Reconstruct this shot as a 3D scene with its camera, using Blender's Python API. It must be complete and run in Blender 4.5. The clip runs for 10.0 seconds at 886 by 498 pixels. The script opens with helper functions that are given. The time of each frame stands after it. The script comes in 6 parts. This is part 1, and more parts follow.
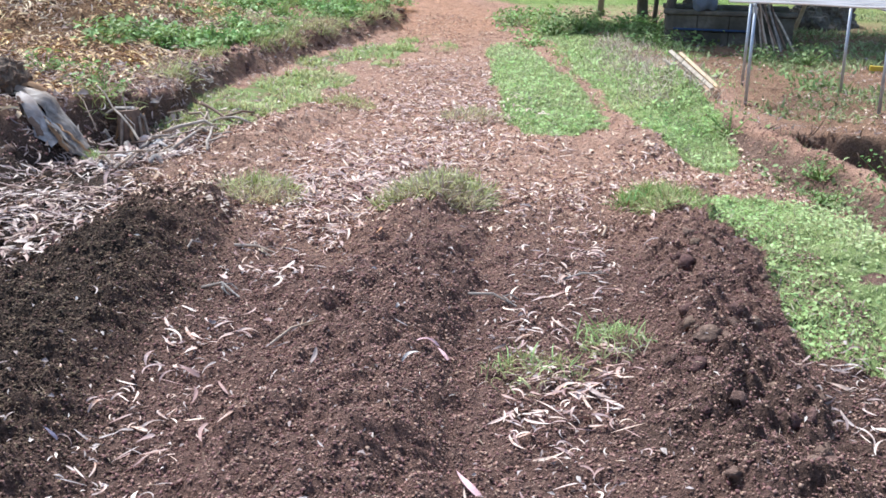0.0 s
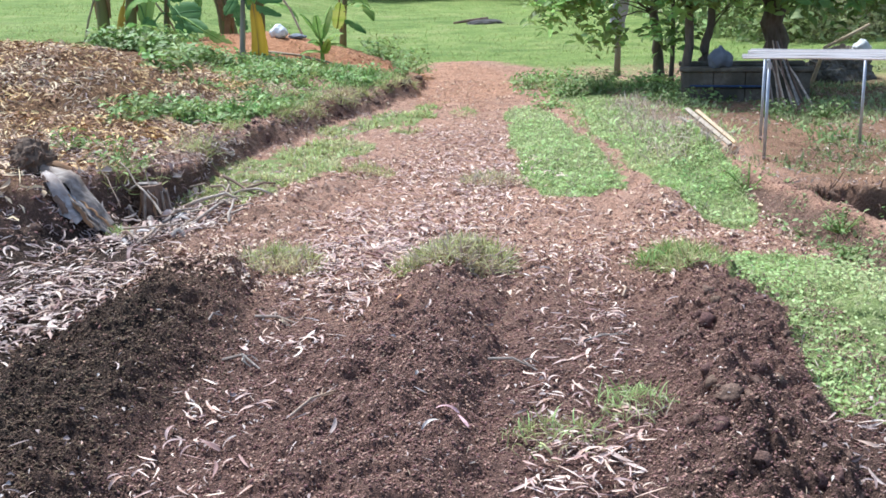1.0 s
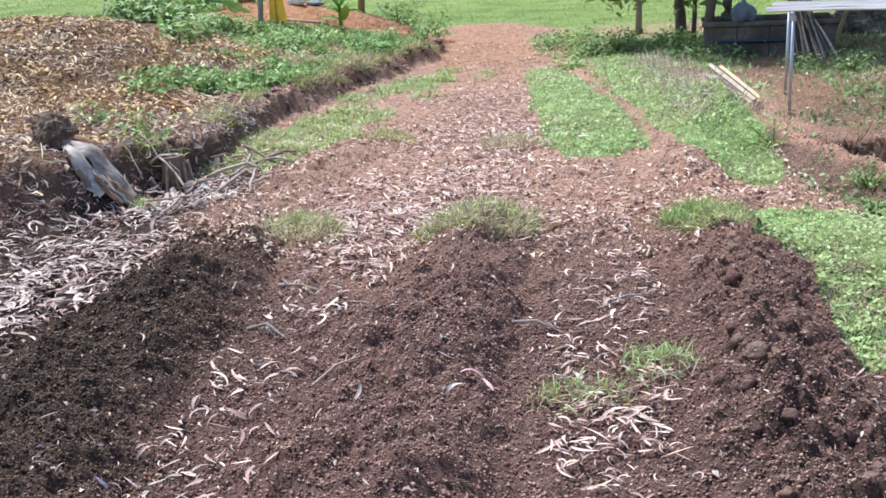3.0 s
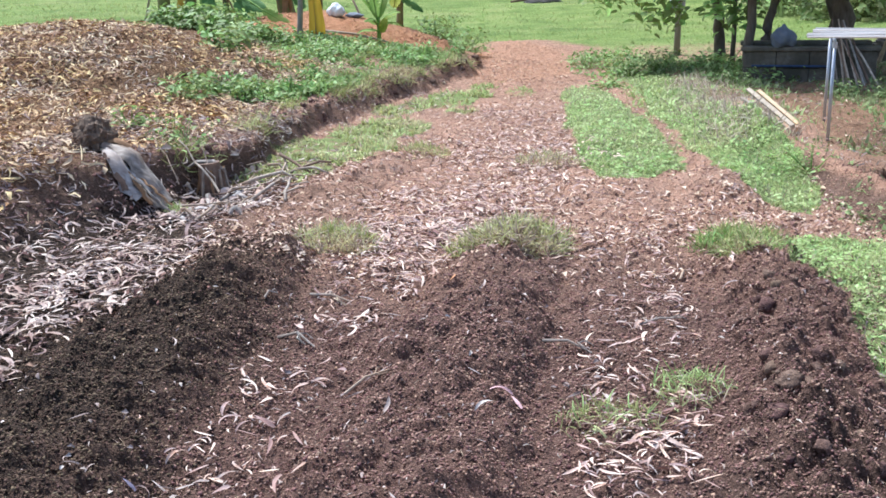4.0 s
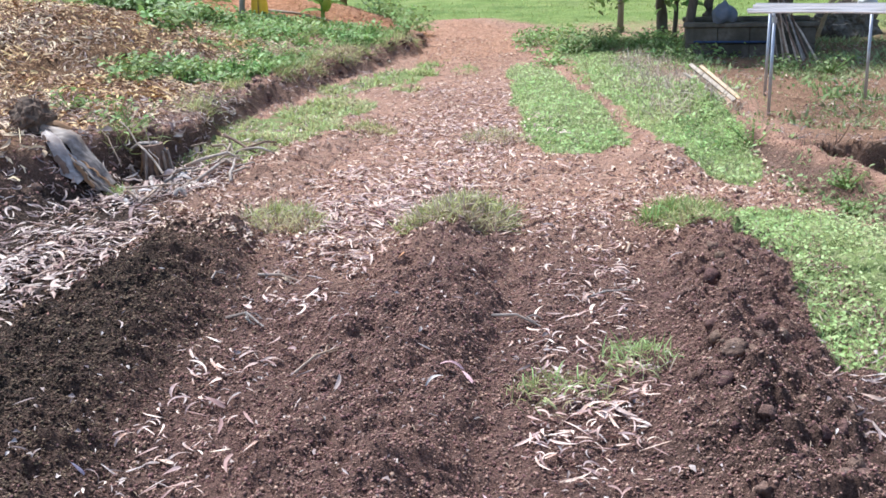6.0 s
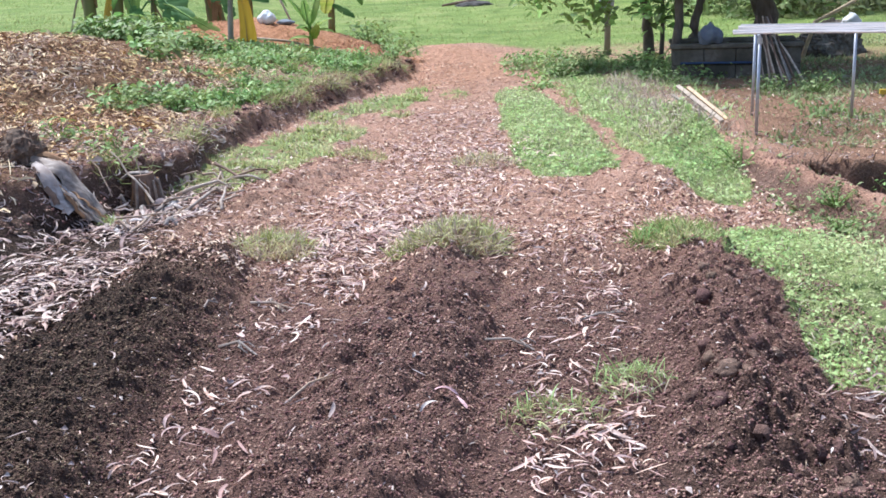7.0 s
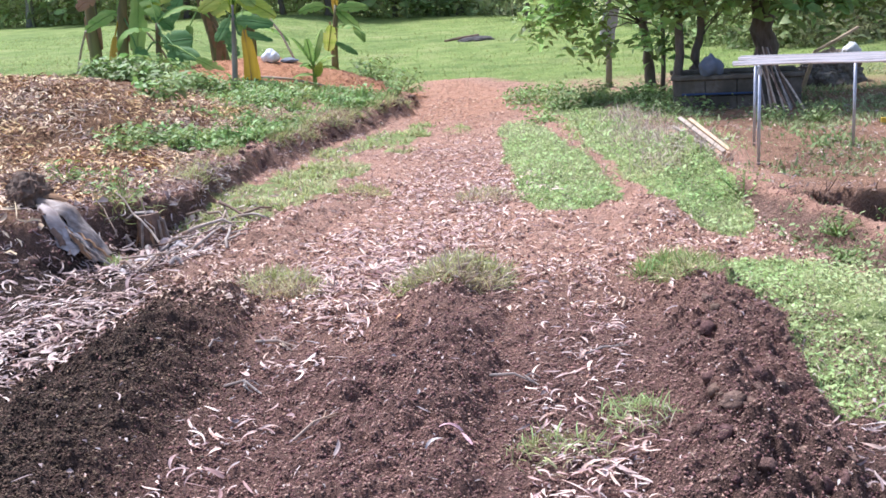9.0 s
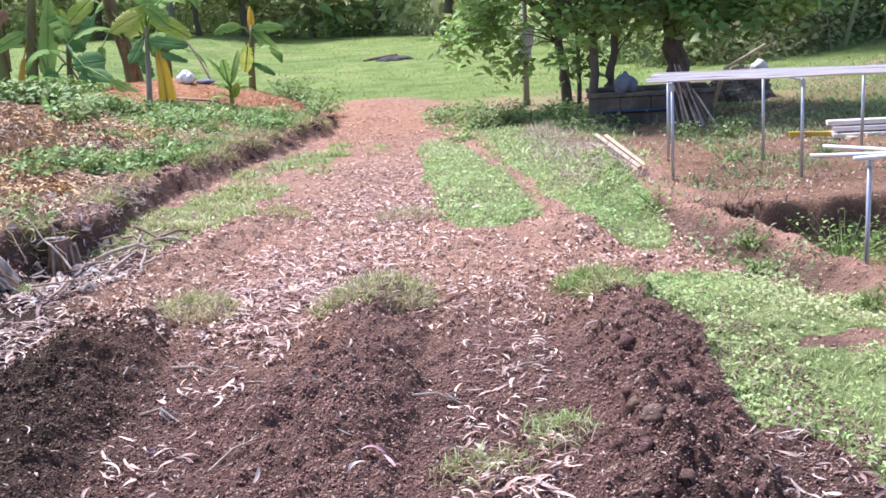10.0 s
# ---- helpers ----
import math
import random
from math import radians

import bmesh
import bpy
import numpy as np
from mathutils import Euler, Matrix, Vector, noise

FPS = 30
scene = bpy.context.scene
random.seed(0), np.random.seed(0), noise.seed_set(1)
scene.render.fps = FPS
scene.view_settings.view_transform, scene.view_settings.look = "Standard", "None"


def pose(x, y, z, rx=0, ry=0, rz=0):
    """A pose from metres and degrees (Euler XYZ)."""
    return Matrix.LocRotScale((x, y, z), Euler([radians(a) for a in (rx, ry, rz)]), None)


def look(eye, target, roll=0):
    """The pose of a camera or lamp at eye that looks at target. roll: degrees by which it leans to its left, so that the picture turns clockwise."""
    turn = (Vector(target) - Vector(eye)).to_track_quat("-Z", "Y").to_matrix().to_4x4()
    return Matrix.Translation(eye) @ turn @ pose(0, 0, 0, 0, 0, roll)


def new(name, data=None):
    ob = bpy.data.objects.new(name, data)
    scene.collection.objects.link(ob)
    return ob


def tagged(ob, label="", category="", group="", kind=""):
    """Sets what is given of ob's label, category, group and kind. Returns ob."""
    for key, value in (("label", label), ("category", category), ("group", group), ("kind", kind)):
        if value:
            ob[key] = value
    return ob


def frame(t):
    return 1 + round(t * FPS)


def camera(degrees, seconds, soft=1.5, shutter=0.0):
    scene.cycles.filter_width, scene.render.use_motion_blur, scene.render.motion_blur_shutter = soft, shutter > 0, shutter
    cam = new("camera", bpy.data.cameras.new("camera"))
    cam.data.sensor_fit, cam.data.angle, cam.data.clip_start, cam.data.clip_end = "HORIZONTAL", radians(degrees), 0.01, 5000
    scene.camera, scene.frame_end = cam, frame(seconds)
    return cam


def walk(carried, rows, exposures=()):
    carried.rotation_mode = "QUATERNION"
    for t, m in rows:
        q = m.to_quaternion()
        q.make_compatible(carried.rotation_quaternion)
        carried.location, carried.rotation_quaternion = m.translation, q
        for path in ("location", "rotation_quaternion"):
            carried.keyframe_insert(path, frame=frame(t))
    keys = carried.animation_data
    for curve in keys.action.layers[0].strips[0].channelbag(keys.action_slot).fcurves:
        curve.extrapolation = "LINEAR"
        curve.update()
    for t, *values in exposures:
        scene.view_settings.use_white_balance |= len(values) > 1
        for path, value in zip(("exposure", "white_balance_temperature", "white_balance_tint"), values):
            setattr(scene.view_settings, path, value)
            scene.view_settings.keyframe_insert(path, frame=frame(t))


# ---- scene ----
cam = camera(46.7, 10.0, soft=1.62)
METRES, EYE, TILT, LEAN, TURN = 0.45, 1.5, -18.2, -0.6, 0.0
ROWS = [
    (0.0, 0.0, 0.0, 0.0, -0.07, -0.01, -0.25),
    (0.5, 0.1312, 0.0261, 0.027, -1.25, 2.3, 0.52),
    (1.0, 0.0846, -0.0231, 0.0279, 1.48, 3.5, 1.46),
    (1.5, 0.0458, -0.028, -0.0077, 5.87, 2.55, -0.87),
    (2.0, 0.1211, 0.0024, 0.0009, 4.14, 1.95, 1.39),
    (2.2, 0.1202, 0.0075, 0.005, 3.32, 2.19, 2.51),
    (3.3, 0.1155, 0.0353, 0.0278, 2.77, 1.46, 2.69),
    (3.5, 0.1146, 0.0404, 0.0319, 3.05, 1.95, 1.63),
    (4.0, 0.0755, 0.0193, 0.0341, 4.47, 2.43, 0.66),
    (4.5, 0.0614, -0.0064, 0.0209, 4.09, 2.23, 0.21),
    (5.0, -0.0265, -0.0043, -0.002, 5.86, 1.84, -1.07),
    (5.5, 0.0578, 0.0173, 0.0174, 4.65, 1.52, -0.09),
    (6.0, 0.0761, 0.0172, -0.0008, 1.63, 1.28, 1.78),
    (7.3, 0.0729, 0.0019, 0.0142, 1.39, 3.04, 2.9),
    (7.5, 0.0724, -0.0004, 0.0165, 1.93, 3.27, 3.14),
    (8.0, 0.0717, -0.0179, 0.0244, 2.53, 3.97, 2.49),
    (8.5, 0.09, -0.0326, 0.0153, 1.98, 4.34, 2.78),
    (9.0, 0.1074, -0.0292, 0.0317, 1.61, 4.48, 3.62),
    (9.5, 0.1321, -0.0153, 0.0087, -0.17, 5.32, 4.33),
    (10.0, 0.1443, 0.0191, 0.0361, -2.56, 5.22, 5.2),
]
walk(cam, [(t, pose(0, 0, EYE, TILT, LEAN, TURN) @ pose(METRES * x, METRES * y, METRES * z, 90 + pitch, roll, yaw)) for t, x, y, z, yaw, pitch, roll in ROWS],
     [(0.0, 1.02, 5500, 7), (5.0, 1.03, 5550, 8), (7.5, 1.05, 5550, 13), (10.0, 1.17, 5600, 21)])

# ---------------------------------------------------------------- world and light
world = bpy.data.worlds.new("world")
scene.world = world
world.use_nodes = True
wn = world.node_tree
sky = wn.nodes.new("ShaderNodeTexSky")
sky.sky_type = "NISHITA"
sky.sun_disc = False
SUN_UP, SUN_TURN = 60.0, -45.0
sky.sun_elevation, sky.sun_rotation = radians(SUN_UP), radians(SUN_TURN)
sky.air_density, sky.dust_density, sky.ozone_density = 1.0, 3.0, 1.0
wn.nodes["Background"].inputs["Strength"].default_value = 0.105
wn.links.new(sky.outputs["Color"], wn.nodes["Background"].inputs["Color"])
lamp = bpy.data.lights.new("sun", "SUN")
lamp.energy, lamp.angle, lamp.color = 2.9, radians(8), (1.0, 0.97, 0.92)
sun = new("sun", lamp)
sun.matrix_world = look(Vector((math.sin(radians(SUN_TURN)) * math.cos(radians(SUN_UP)), math.cos(radians(SUN_TURN)) * math.cos(radians(SUN_UP)), math.sin(radians(SUN_UP)))) * 50, (0, 0, 0))


# ---------------------------------------------------------------- materials
def nodes_of(name, rough=0.8, metal=0.0, spec=0.3):
    m = bpy.data.materials.new(name)
    m.use_nodes = True
    nt = m.node_tree
    b = nt.nodes["Principled BSDF"]
    b.inputs["Roughness"].default_value = rough
    b.inputs["Metallic"].default_value = metal
    b.inputs["Specular IOR Level"].default_value = spec
    return m, nt, b


def noise_node(nt, scale, detail=4.0, rough=0.55, coord="Object", stretch=None):
    tc = nt.nodes.new("ShaderNodeTexCoord")
    n = nt.nodes.new("ShaderNodeTexNoise")
    n.inputs["Scale"].default_value = scale
    n.inputs["Detail"].default_value = detail
    n.inputs["Roughness"].default_value = rough
    src = tc.outputs[coord]
    if stretch:
        mp = nt.nodes.new("ShaderNodeMapping")
        mp.inputs["Scale"].default_value = stretch
        nt.links.new(src, mp.inputs["Vector"])
        src = mp.outputs["Vector"]
    nt.links.new(src, n.inputs["Vector"])
    return n


def ramp(nt, fac, stops):
    r = nt.nodes.new("ShaderNodeValToRGB")
    e = r.color_ramp.elements
    while len(e) < len(stops):
        e.new(0.5)
    for el, (p, c) in zip(e, stops):
        el.position, el.color = p, (*c, 1)
    nt.links.new(fac, r.inputs["Fac"])
    return r.outputs["Color"]


def mix(nt, fac, a, b, how="MIX"):
    m = nt.nodes.new("ShaderNodeMix")
    m.data_type, m.blend_type = "RGBA", how
    if isinstance(fac, (int, float)):
        m.inputs[0].default_value = fac
    else:
        nt.links.new(fac, m.inputs[0])
    for sock, v in ((m.inputs[6], a), (m.inputs[7], b)):
        if isinstance(v, tuple):
            sock.default_value = (*v, 1)
        else:
            nt.links.new(v, sock)
    return m.outputs[2]


def maths(nt, op, a, b=0.0, clamp=False):
    m = nt.nodes.new("ShaderNodeMath")
    m.operation, m.use_clamp = op, clamp
    for sock, v in ((m.inputs[0], a), (m.inputs[1], b)):
        if isinstance(v, (int, float)):
            sock.default_value = v
        else:
            nt.links.new(v, sock)
    return m.outputs[0]


def bump(nt, b, height, strength=0.4, distance=0.01):
    n = nt.nodes.new("ShaderNodeBump")
    n.inputs["Strength"].default_value = strength
    n.inputs["Distance"].default_value = distance
    nt.links.new(height, n.inputs["Height"])
    nt.links.new(n.outputs["Normal"], b.inputs["Normal"])


def grainy(name, c1, c2, c3=None, scale=20.0, rough=0.85, metal=0.0, spec=0.25, relief=0.5, depth=0.004, stretch=None, island=0.0, translucent=0.0, each=0.0):
    """Two scales of colour change, relief, and if island is above 0 a colour shift piece by piece."""
    m, nt, b = nodes_of(name, rough, metal, spec)
    n1 = noise_node(nt, scale, 5, 0.6, stretch=stretch)
    n2 = noise_node(nt, scale * 0.17, 3, 0.5, stretch=stretch)
    col = ramp(nt, n1.outputs["Fac"], [(0.3, c1), (0.68, c2)])
    if c3:
        f = nt.nodes.new("ShaderNodeMapRange")
        f.inputs["From Min"].default_value, f.inputs["From Max"].default_value = 0.42, 0.66
        nt.links.new(n2.outputs["Fac"], f.inputs["Value"])
        col = mix(nt, f.outputs["Result"], col, c3)
    if island:
        g = nt.nodes.new("ShaderNodeNewGeometry")
        h = nt.nodes.new("ShaderNodeHueSaturation")
        rnd = g.outputs["Random Per Island"]
        nt.links.new(maths(nt, "ADD", maths(nt, "MULTIPLY", rnd, 2 * island), 1 - island), h.inputs["Value"])
        nt.links.new(maths(nt, "ADD", maths(nt, "MULTIPLY", rnd, 0.05), 0.475), h.inputs["Hue"])
        nt.links.new(col, h.inputs["Color"])
        col = h.outputs["Color"]
    if each:
        o = nt.nodes.new("ShaderNodeObjectInfo")
        h = nt.nodes.new("ShaderNodeHueSaturation")
        nt.links.new(maths(nt, "ADD", maths(nt, "MULTIPLY", o.outputs["Random"], 2 * each), 1 - each), h.inputs["Value"])
        nt.links.new(maths(nt, "ADD", maths(nt, "MULTIPLY", o.outputs["Random"], 0.5), 0.75), h.inputs["Saturation"])
        nt.links.new(col, h.inputs["Color"])
        col = h.outputs["Color"]
    nt.links.new(col, b.inputs["Base Color"])
    bump(nt, b, n1.outputs["Fac"], relief, depth)
    if translucent:
        t = nt.nodes.new("ShaderNodeBsdfTranslucent")
        nt.links.new(col, t.inputs["Color"])
        ms = nt.nodes.new("ShaderNodeMixShader")
        ms.inputs[0].default_value = translucent
        nt.links.new(b.outputs[0], ms.inputs[1])
        nt.links.new(t.outputs[0], ms.inputs[2])
        nt.links.new(ms.outputs[0], nt.nodes["Material Output"].inputs["Surface"])
    return m


def ground_material():
    m, nt, b = nodes_of("soil and turf", 0.95, 0, 0.12)

    def att(name):
        a = nt.nodes.new("ShaderNodeAttribute")
        a.attribute_name = name
        return a.outputs["Fac"]
    grit = noise_node(nt, 210, 3, 0.6, stretch=(0.7, 1.6, 1))
    fine = noise_node(nt, 55, 6, 0.65)
    mid = noise_node(nt, 9, 5, 0.6)
    big = noise_node(nt, 1.3, 4, 0.55)
    far = noise_node(nt, 0.25, 5, 0.6)
    red = ramp(nt, mid.outputs["Fac"], [(0.28, (0.25, 0.13, 0.082)), (0.5, (0.45, 0.26, 0.172)), (0.75, (0.60, 0.395, 0.285))])
    red = mix(nt, big.outputs["Fac"], red, (0.39, 0.245, 0.172))
    dark = ramp(nt, fine.outputs["Fac"], [(0.3, (0.04, 0.023, 0.018)), (0.5, (0.13, 0.073, 0.057)), (0.72, (0.30, 0.178, 0.138))])
    dark = mix(nt, maths(nt, "MULTIPLY", big.outputs["Fac"], 0.6), dark, (0.125, 0.077, 0.063))
    grass = ramp(nt, mid.outputs["Fac"], [(0.3, (0.13, 0.17, 0.055)), (0.55, (0.25, 0.31, 0.11)), (0.75, (0.36, 0.36, 0.18))])
    lawn = ramp(nt, far.outputs["Fac"], [(0.34, (0.09, 0.15, 0.03)), (0.46, (0.17, 0.245, 0.054)), (0.58, (0.25, 0.31, 0.085)), (0.68, (0.33, 0.30, 0.145))])
    patch = noise_node(nt, 1.1, 5, 0.6)
    lawn = mix(nt, 0.4, lawn, grass)
    lawn = mix(nt, 0.5, lawn, ramp(nt, patch.outputs["Fac"], [(0.36, (0.08, 0.13, 0.03)), (0.5, (0.19, 0.26, 0.065)), (0.66, (0.31, 0.33, 0.125))]))
    mulch = ramp(nt, fine.outputs["Fac"], [(0.3, (0.06, 0.036, 0.022)), (0.5, (0.19, 0.108, 0.058)), (0.72, (0.42, 0.27, 0.15))])
    clay = ramp(nt, mid.outputs["Fac"], [(0.3, (0.33, 0.148, 0.07)), (0.7, (0.56, 0.30, 0.165))])
    col = mix(nt, att("tilled"), red, dark)
    humus = ramp(nt, fine.outputs["Fac"], [(0.3, (0.022, 0.016, 0.011)), (0.52, (0.062, 0.043, 0.031)), (0.75, (0.16, 0.107, 0.078))])
    col = mix(nt, att("humus"), col, humus)
    col = mix(nt, att("mulch"), col, mulch)
    col = mix(nt, att("clay"), col, clay)
    # Dark brown cut soil, with the shade of steep faces painted into its colour.
    shaded_cut = ramp(nt, fine.outputs["Fac"], [(0.3, (0.038, 0.026, 0.02)), (0.7, (0.16, 0.108, 0.084))])
    col = mix(nt, att("face"), col, shaded_cut)
    ragged = maths(nt, "ADD", att("grass"), maths(nt, "MULTIPLY", maths(nt, "SUBTRACT", mid.outputs["Fac"], 0.5), 1.2))
    step = nt.nodes.new("ShaderNodeMapRange")
    step.inputs["From Min"].default_value, step.inputs["From Max"].default_value = 0.4, 0.62
    nt.links.new(ragged, step.inputs["Value"])
    col = mix(nt, step.outputs["Result"], col, grass)
    col = mix(nt, 0.75, col, ramp(nt, grit.outputs["Fac"], [(0.32, (0.32, 0.30, 0.30)), (0.5, (0.95, 0.95, 0.95)), (0.66, (1.7, 1.62, 1.56))]), "MULTIPLY")
    col = mix(nt, att("lawn"), col, lawn)
    nt.links.new(col, b.inputs["Base Color"])
    bump(nt, b, maths(nt, "ADD", fine.outputs["Fac"], maths(nt, "MULTIPLY", mid.outputs["Fac"], 1.5)), 1.0, 0.03)
    return m


# ---------------------------------------------------------------- lie of the land
def value_noise(x, y, seed):
    xi, yi = np.floor(x), np.floor(y)
    xf, yf = x - xi, y - yi
    u, v = xf * xf * (3 - 2 * xf), yf * yf * (3 - 2 * yf)

    def hashed(a, b):
        k = np.sin(a * 127.1 + b * 311.7 + seed * 74.7) * 43758.5453
        return k - np.floor(k)
    p, q = hashed(xi, yi) * (1 - u) + hashed(xi + 1, yi) * u, hashed(xi, yi + 1) * (1 - u) + hashed(xi + 1, yi + 1) * u
    return (p * (1 - v) + q * v) * 2 - 1


def fbm(x, y, seed, octaves=4):
    s, a = 0, 1.0
    for i in range(octaves):
        s = s + a * value_noise(x * 2 ** i, y * 2 ** i, seed + i)
        a *= 0.5
    return s


def smooth(a, b, v):
    t = np.clip((v - a) / (b - a), 0, 1)
    return t * t * (3 - 2 * t)


def along(y, *pairs):
    return np.interp(y, [p[0] for p in pairs], [p[1] for p in pairs])


def foot_x(y):
    """The foot of the cut bank, x for each y."""
    return along(y, (0, -4.0), (2, -3.75), (4, -3.3), (5.3, -2.85), (6.1, -2.45), (7, -2.12), (8.1, -1.9), (9.7, -1.8), (10.9, -1.5), (12, -1.05), (13.4, -0.62), (15.4, -0.42), (17, -0.5), (19, -1.2), (26, -2.0))


def berm_x(y):
    return along(y, (3, 2.8), (4.7, 2.45), (5.5, 2.36), (6.6, 2.2), (7.3, 2.08), (8.8, 1.98), (11, 2.0))


def ridge(x, y, centre, half, y0, y1, end=0.35):
    d = np.abs(x - centre) / half
    return np.clip(1 - d ** 2.6, 0, 1) * smooth(y0 - end, y0 + end, y) * (1 - smooth(y1 - end, y1 + end, y))


def ridges(x, y):
    x = x + 0.06 * value_noise(x * 2.1, y * 2.6, 15) + 0.03 * value_noise(x * 6, y * 7, 16)
    left = ridge(x, y, along(y, (2, -1.45), (3.2, -1.47), (5, -1.38), (5.6, -1.3)), along(y, (2, 0.42), (3.2, 0.4), (5.2, 0.33)), -2, 5.4)
    left2 = ridge(x, y, along(y, (5.8, -1.28), (7, -1.15), (8.2, -0.85)), 0.3, 6.4, 8.0, 0.4) * 0.9
    middle = ridge(x, y, along(y, (2.5, -0.3), (3.7, -0.24), (4.3, -0.14), (5, -0.06), (5.6, -0.02)), along(y, (2.5, 0.36), (4, 0.34), (5, 0.3)), -2, 5.2, 0.3)
    right = ridge(x, y, along(y, (2.7, 0.92), (3.5, 1.04), (4.3, 1.16), (5, 1.24)), along(y, (2.7, 0.29), (4, 0.3), (5.2, 0.32)), -2, 5.15, 0.3)
    return left, left2, middle, right


def blob(x, y, cx, cy, rx, ry, turn=0.0):
    c, s = math.cos(radians(turn)), math.sin(radians(turn))
    u, v = (x - cx) * c + (y - cy) * s, -(x - cx) * s + (y - cy) * c
    return np.sqrt((u / rx) ** 2 + (v / ry) ** 2)


def bulge(x, y, cx, cy, rx, ry, turn=0.0):
    return np.clip(1 - blob(x, y, cx, cy, rx, ry, turn) ** 2, 0, 1)


def bank(x, y):
    """0 below the cut bank, 1 on top of it."""
    wide = along(y, (2, 1.1), (5.5, 0.95), (6.4, 0.6), (7.0, 0.25), (7.5, 0.14), (8.6, 0.16), (9.4, 0.2), (11, 0.3), (16, 0.3), (19, 2.5), (26, 6))
    rag = (0.12 + 0.09 * smooth(8, 9.5, y)) * value_noise(x * 1.3, y * 1.9, 3) + 0.11 * value_noise(x * 3, y * 4.5, 8) + 0.055 * value_noise(x * 9, y * 11, 9)
    d = foot_x(y) + rag - x
    return smooth(0, 1, d / wide) * (1 - smooth(15.5, 17.8, y) * smooth(-3.4, -0.9, x)), d


def pit(x, y):
    """1 in the sunken bed beyond the low berm."""
    d = x - berm_x(y) - 0.17 + 0.06 * value_noise(x * 2, y * 2, 5)
    far = along(x, (2.4, 7.3), (3.0, 7.2), (3.7, 7.15), (5, 7.0), (8, 6.6))
    return smooth(0.0, 0.16, d) * (1 - smooth(-0.07, 0.07, y - far + 0.1 * value_noise(x * 2.2, y, 6) + 0.05 * value_noise(x * 7, y, 7))) * smooth(1.0, 2.5, y)


def height(x, y):
    x, y = np.asarray(x, float), np.asarray(y, float)
    b, d = bank(x, y)
    z = 0.015 * np.maximum(y - 18, 0) * smooth(18, 30, y)
    z = np.minimum(z, 1.6)
    z = z + 0.05 * np.clip(x - 5, 0, 60) * smooth(8, 14, y)
    near = 1 - smooth(16, 24, y)
    top = along(y, (3, 0.26), (6, 0.3), (6.9, 0.28), (7.4, 0.19), (8.6, 0.2), (11, 0.23), (15, 0.2))
    rise = 0.085 * np.clip(d - 0.3, 0, 5) * smooth(3, 7, y)
    z = z + b * (top + rise)
    z = z + 0.44 * bulge(x, y, -4.5, 11.0, 1.9, 1.7) ** 0.9 * (b > 0.5)
    z = z + 0.38 * bulge(x, y, -2.7, 16.9, 1.9, 1.5) ** 0.8
    z = z - 0.07 * (1 - b) * smooth(0.9, 0.1, d * -1.0) * (1 - smooth(6.5, 8.5, y)) * (d < 0.6)
    r = ridges(x, y)
    z = z + 0.13 * r[0] + 0.10 * r[1] + 0.10 * r[2] + 0.095 * r[3]
    z = z + 0.10 * bulge(x, y, 1.28, 6.75, 0.34, 0.45, 20) + 0.06 * bulge(x, y, 0.55, 6.75, 0.5, 0.4) + 0.05 * bulge(x, y, 0.9, 8.6, 0.38, 2.2, -3) + 0.07 * bulge(x, y, 1.75, 8.6, 0.4, 2.6, -6)
    z = z + 0.17 * np.exp(-((x - berm_x(y)) / np.where(x < berm_x(y), 0.15, 0.15)) ** 2) * smooth(2.0, 4.5, y) * (1 - smooth(8.6, 10.5, y)) * (1 + 0.25 * value_noise(x * 2, y * 2.5, 4))
    z = z + 0.05 * bulge(x, y, 1.85, 4.2, 0.7, 1.3)
    z = z + 0.022 * fbm(x * 4.5, y * 4.5, 17, 2) * smooth(1.3, 1.6, x) * (1 - smooth(2.5, 2.8, x)) * (1 - smooth(5.4, 6.0, y))
    z = z - 0.38 * pit(x, y)
    z = z + 0.10 * bulge(x, y, 0.1, 18.2, 1.2, 1.3)
    soft = 0.02 * fbm(x * 1.7, y * 1.7, 11, 3) + 0.012 * fbm(x * 0.22, y * 0.22, 13, 2) * smooth(14, 40, y)
    loose = np.clip(r[0] + r[1] + r[2] + r[3], 0, 1)
    crumbs = (0.017 + 0.017 * np.minimum(loose * 2, 1)) * fbm(x * 9, y * 9, 21, 3) * near + 0.035 * np.minimum(loose * 2, 1) * fbm(x * 4.2, y * 4.2, 23, 2) * (0.6 + 0.75 * smooth(0.6, 1.0, x))
    clump = np.abs(value_noise(x * 17, y * 19, 25)) + 0.6 * np.abs(value_noise(x * 33, y * 36, 27))
    crumbs = crumbs + (0.014 + (0.012 + 0.022 * smooth(0.6, 1.0, x)) * np.minimum(loose * 2, 1)) * (clump - 0.5) * (1 - smooth(5.6, 7.0, y)) * smooth(2.2, 1.6, x) * (1 - b)
    lumps = 0.02 * fbm(x * 4, y * 4, 31, 2) * b * near
    cut = np.clip(4 * b * (1 - b), 0, 1)
    e = pit(x, y)
    rough = np.maximum(cut, np.clip(4 * e * (1 - e), 0, 1) + 0.10 * np.exp(-((x - berm_x(y)) / 0.3) ** 2) * smooth(3, 5, y) * (1 - smooth(10, 12, y)))
    lumps = lumps + 0.022 * rough * fbm(x * 3.5, y * 3.5, 33, 3) * near + 0.02 * fbm(x * 3, y * 3, 37, 3) * smooth(2.4, 3, x) * near
    return z + soft + crumbs + lumps


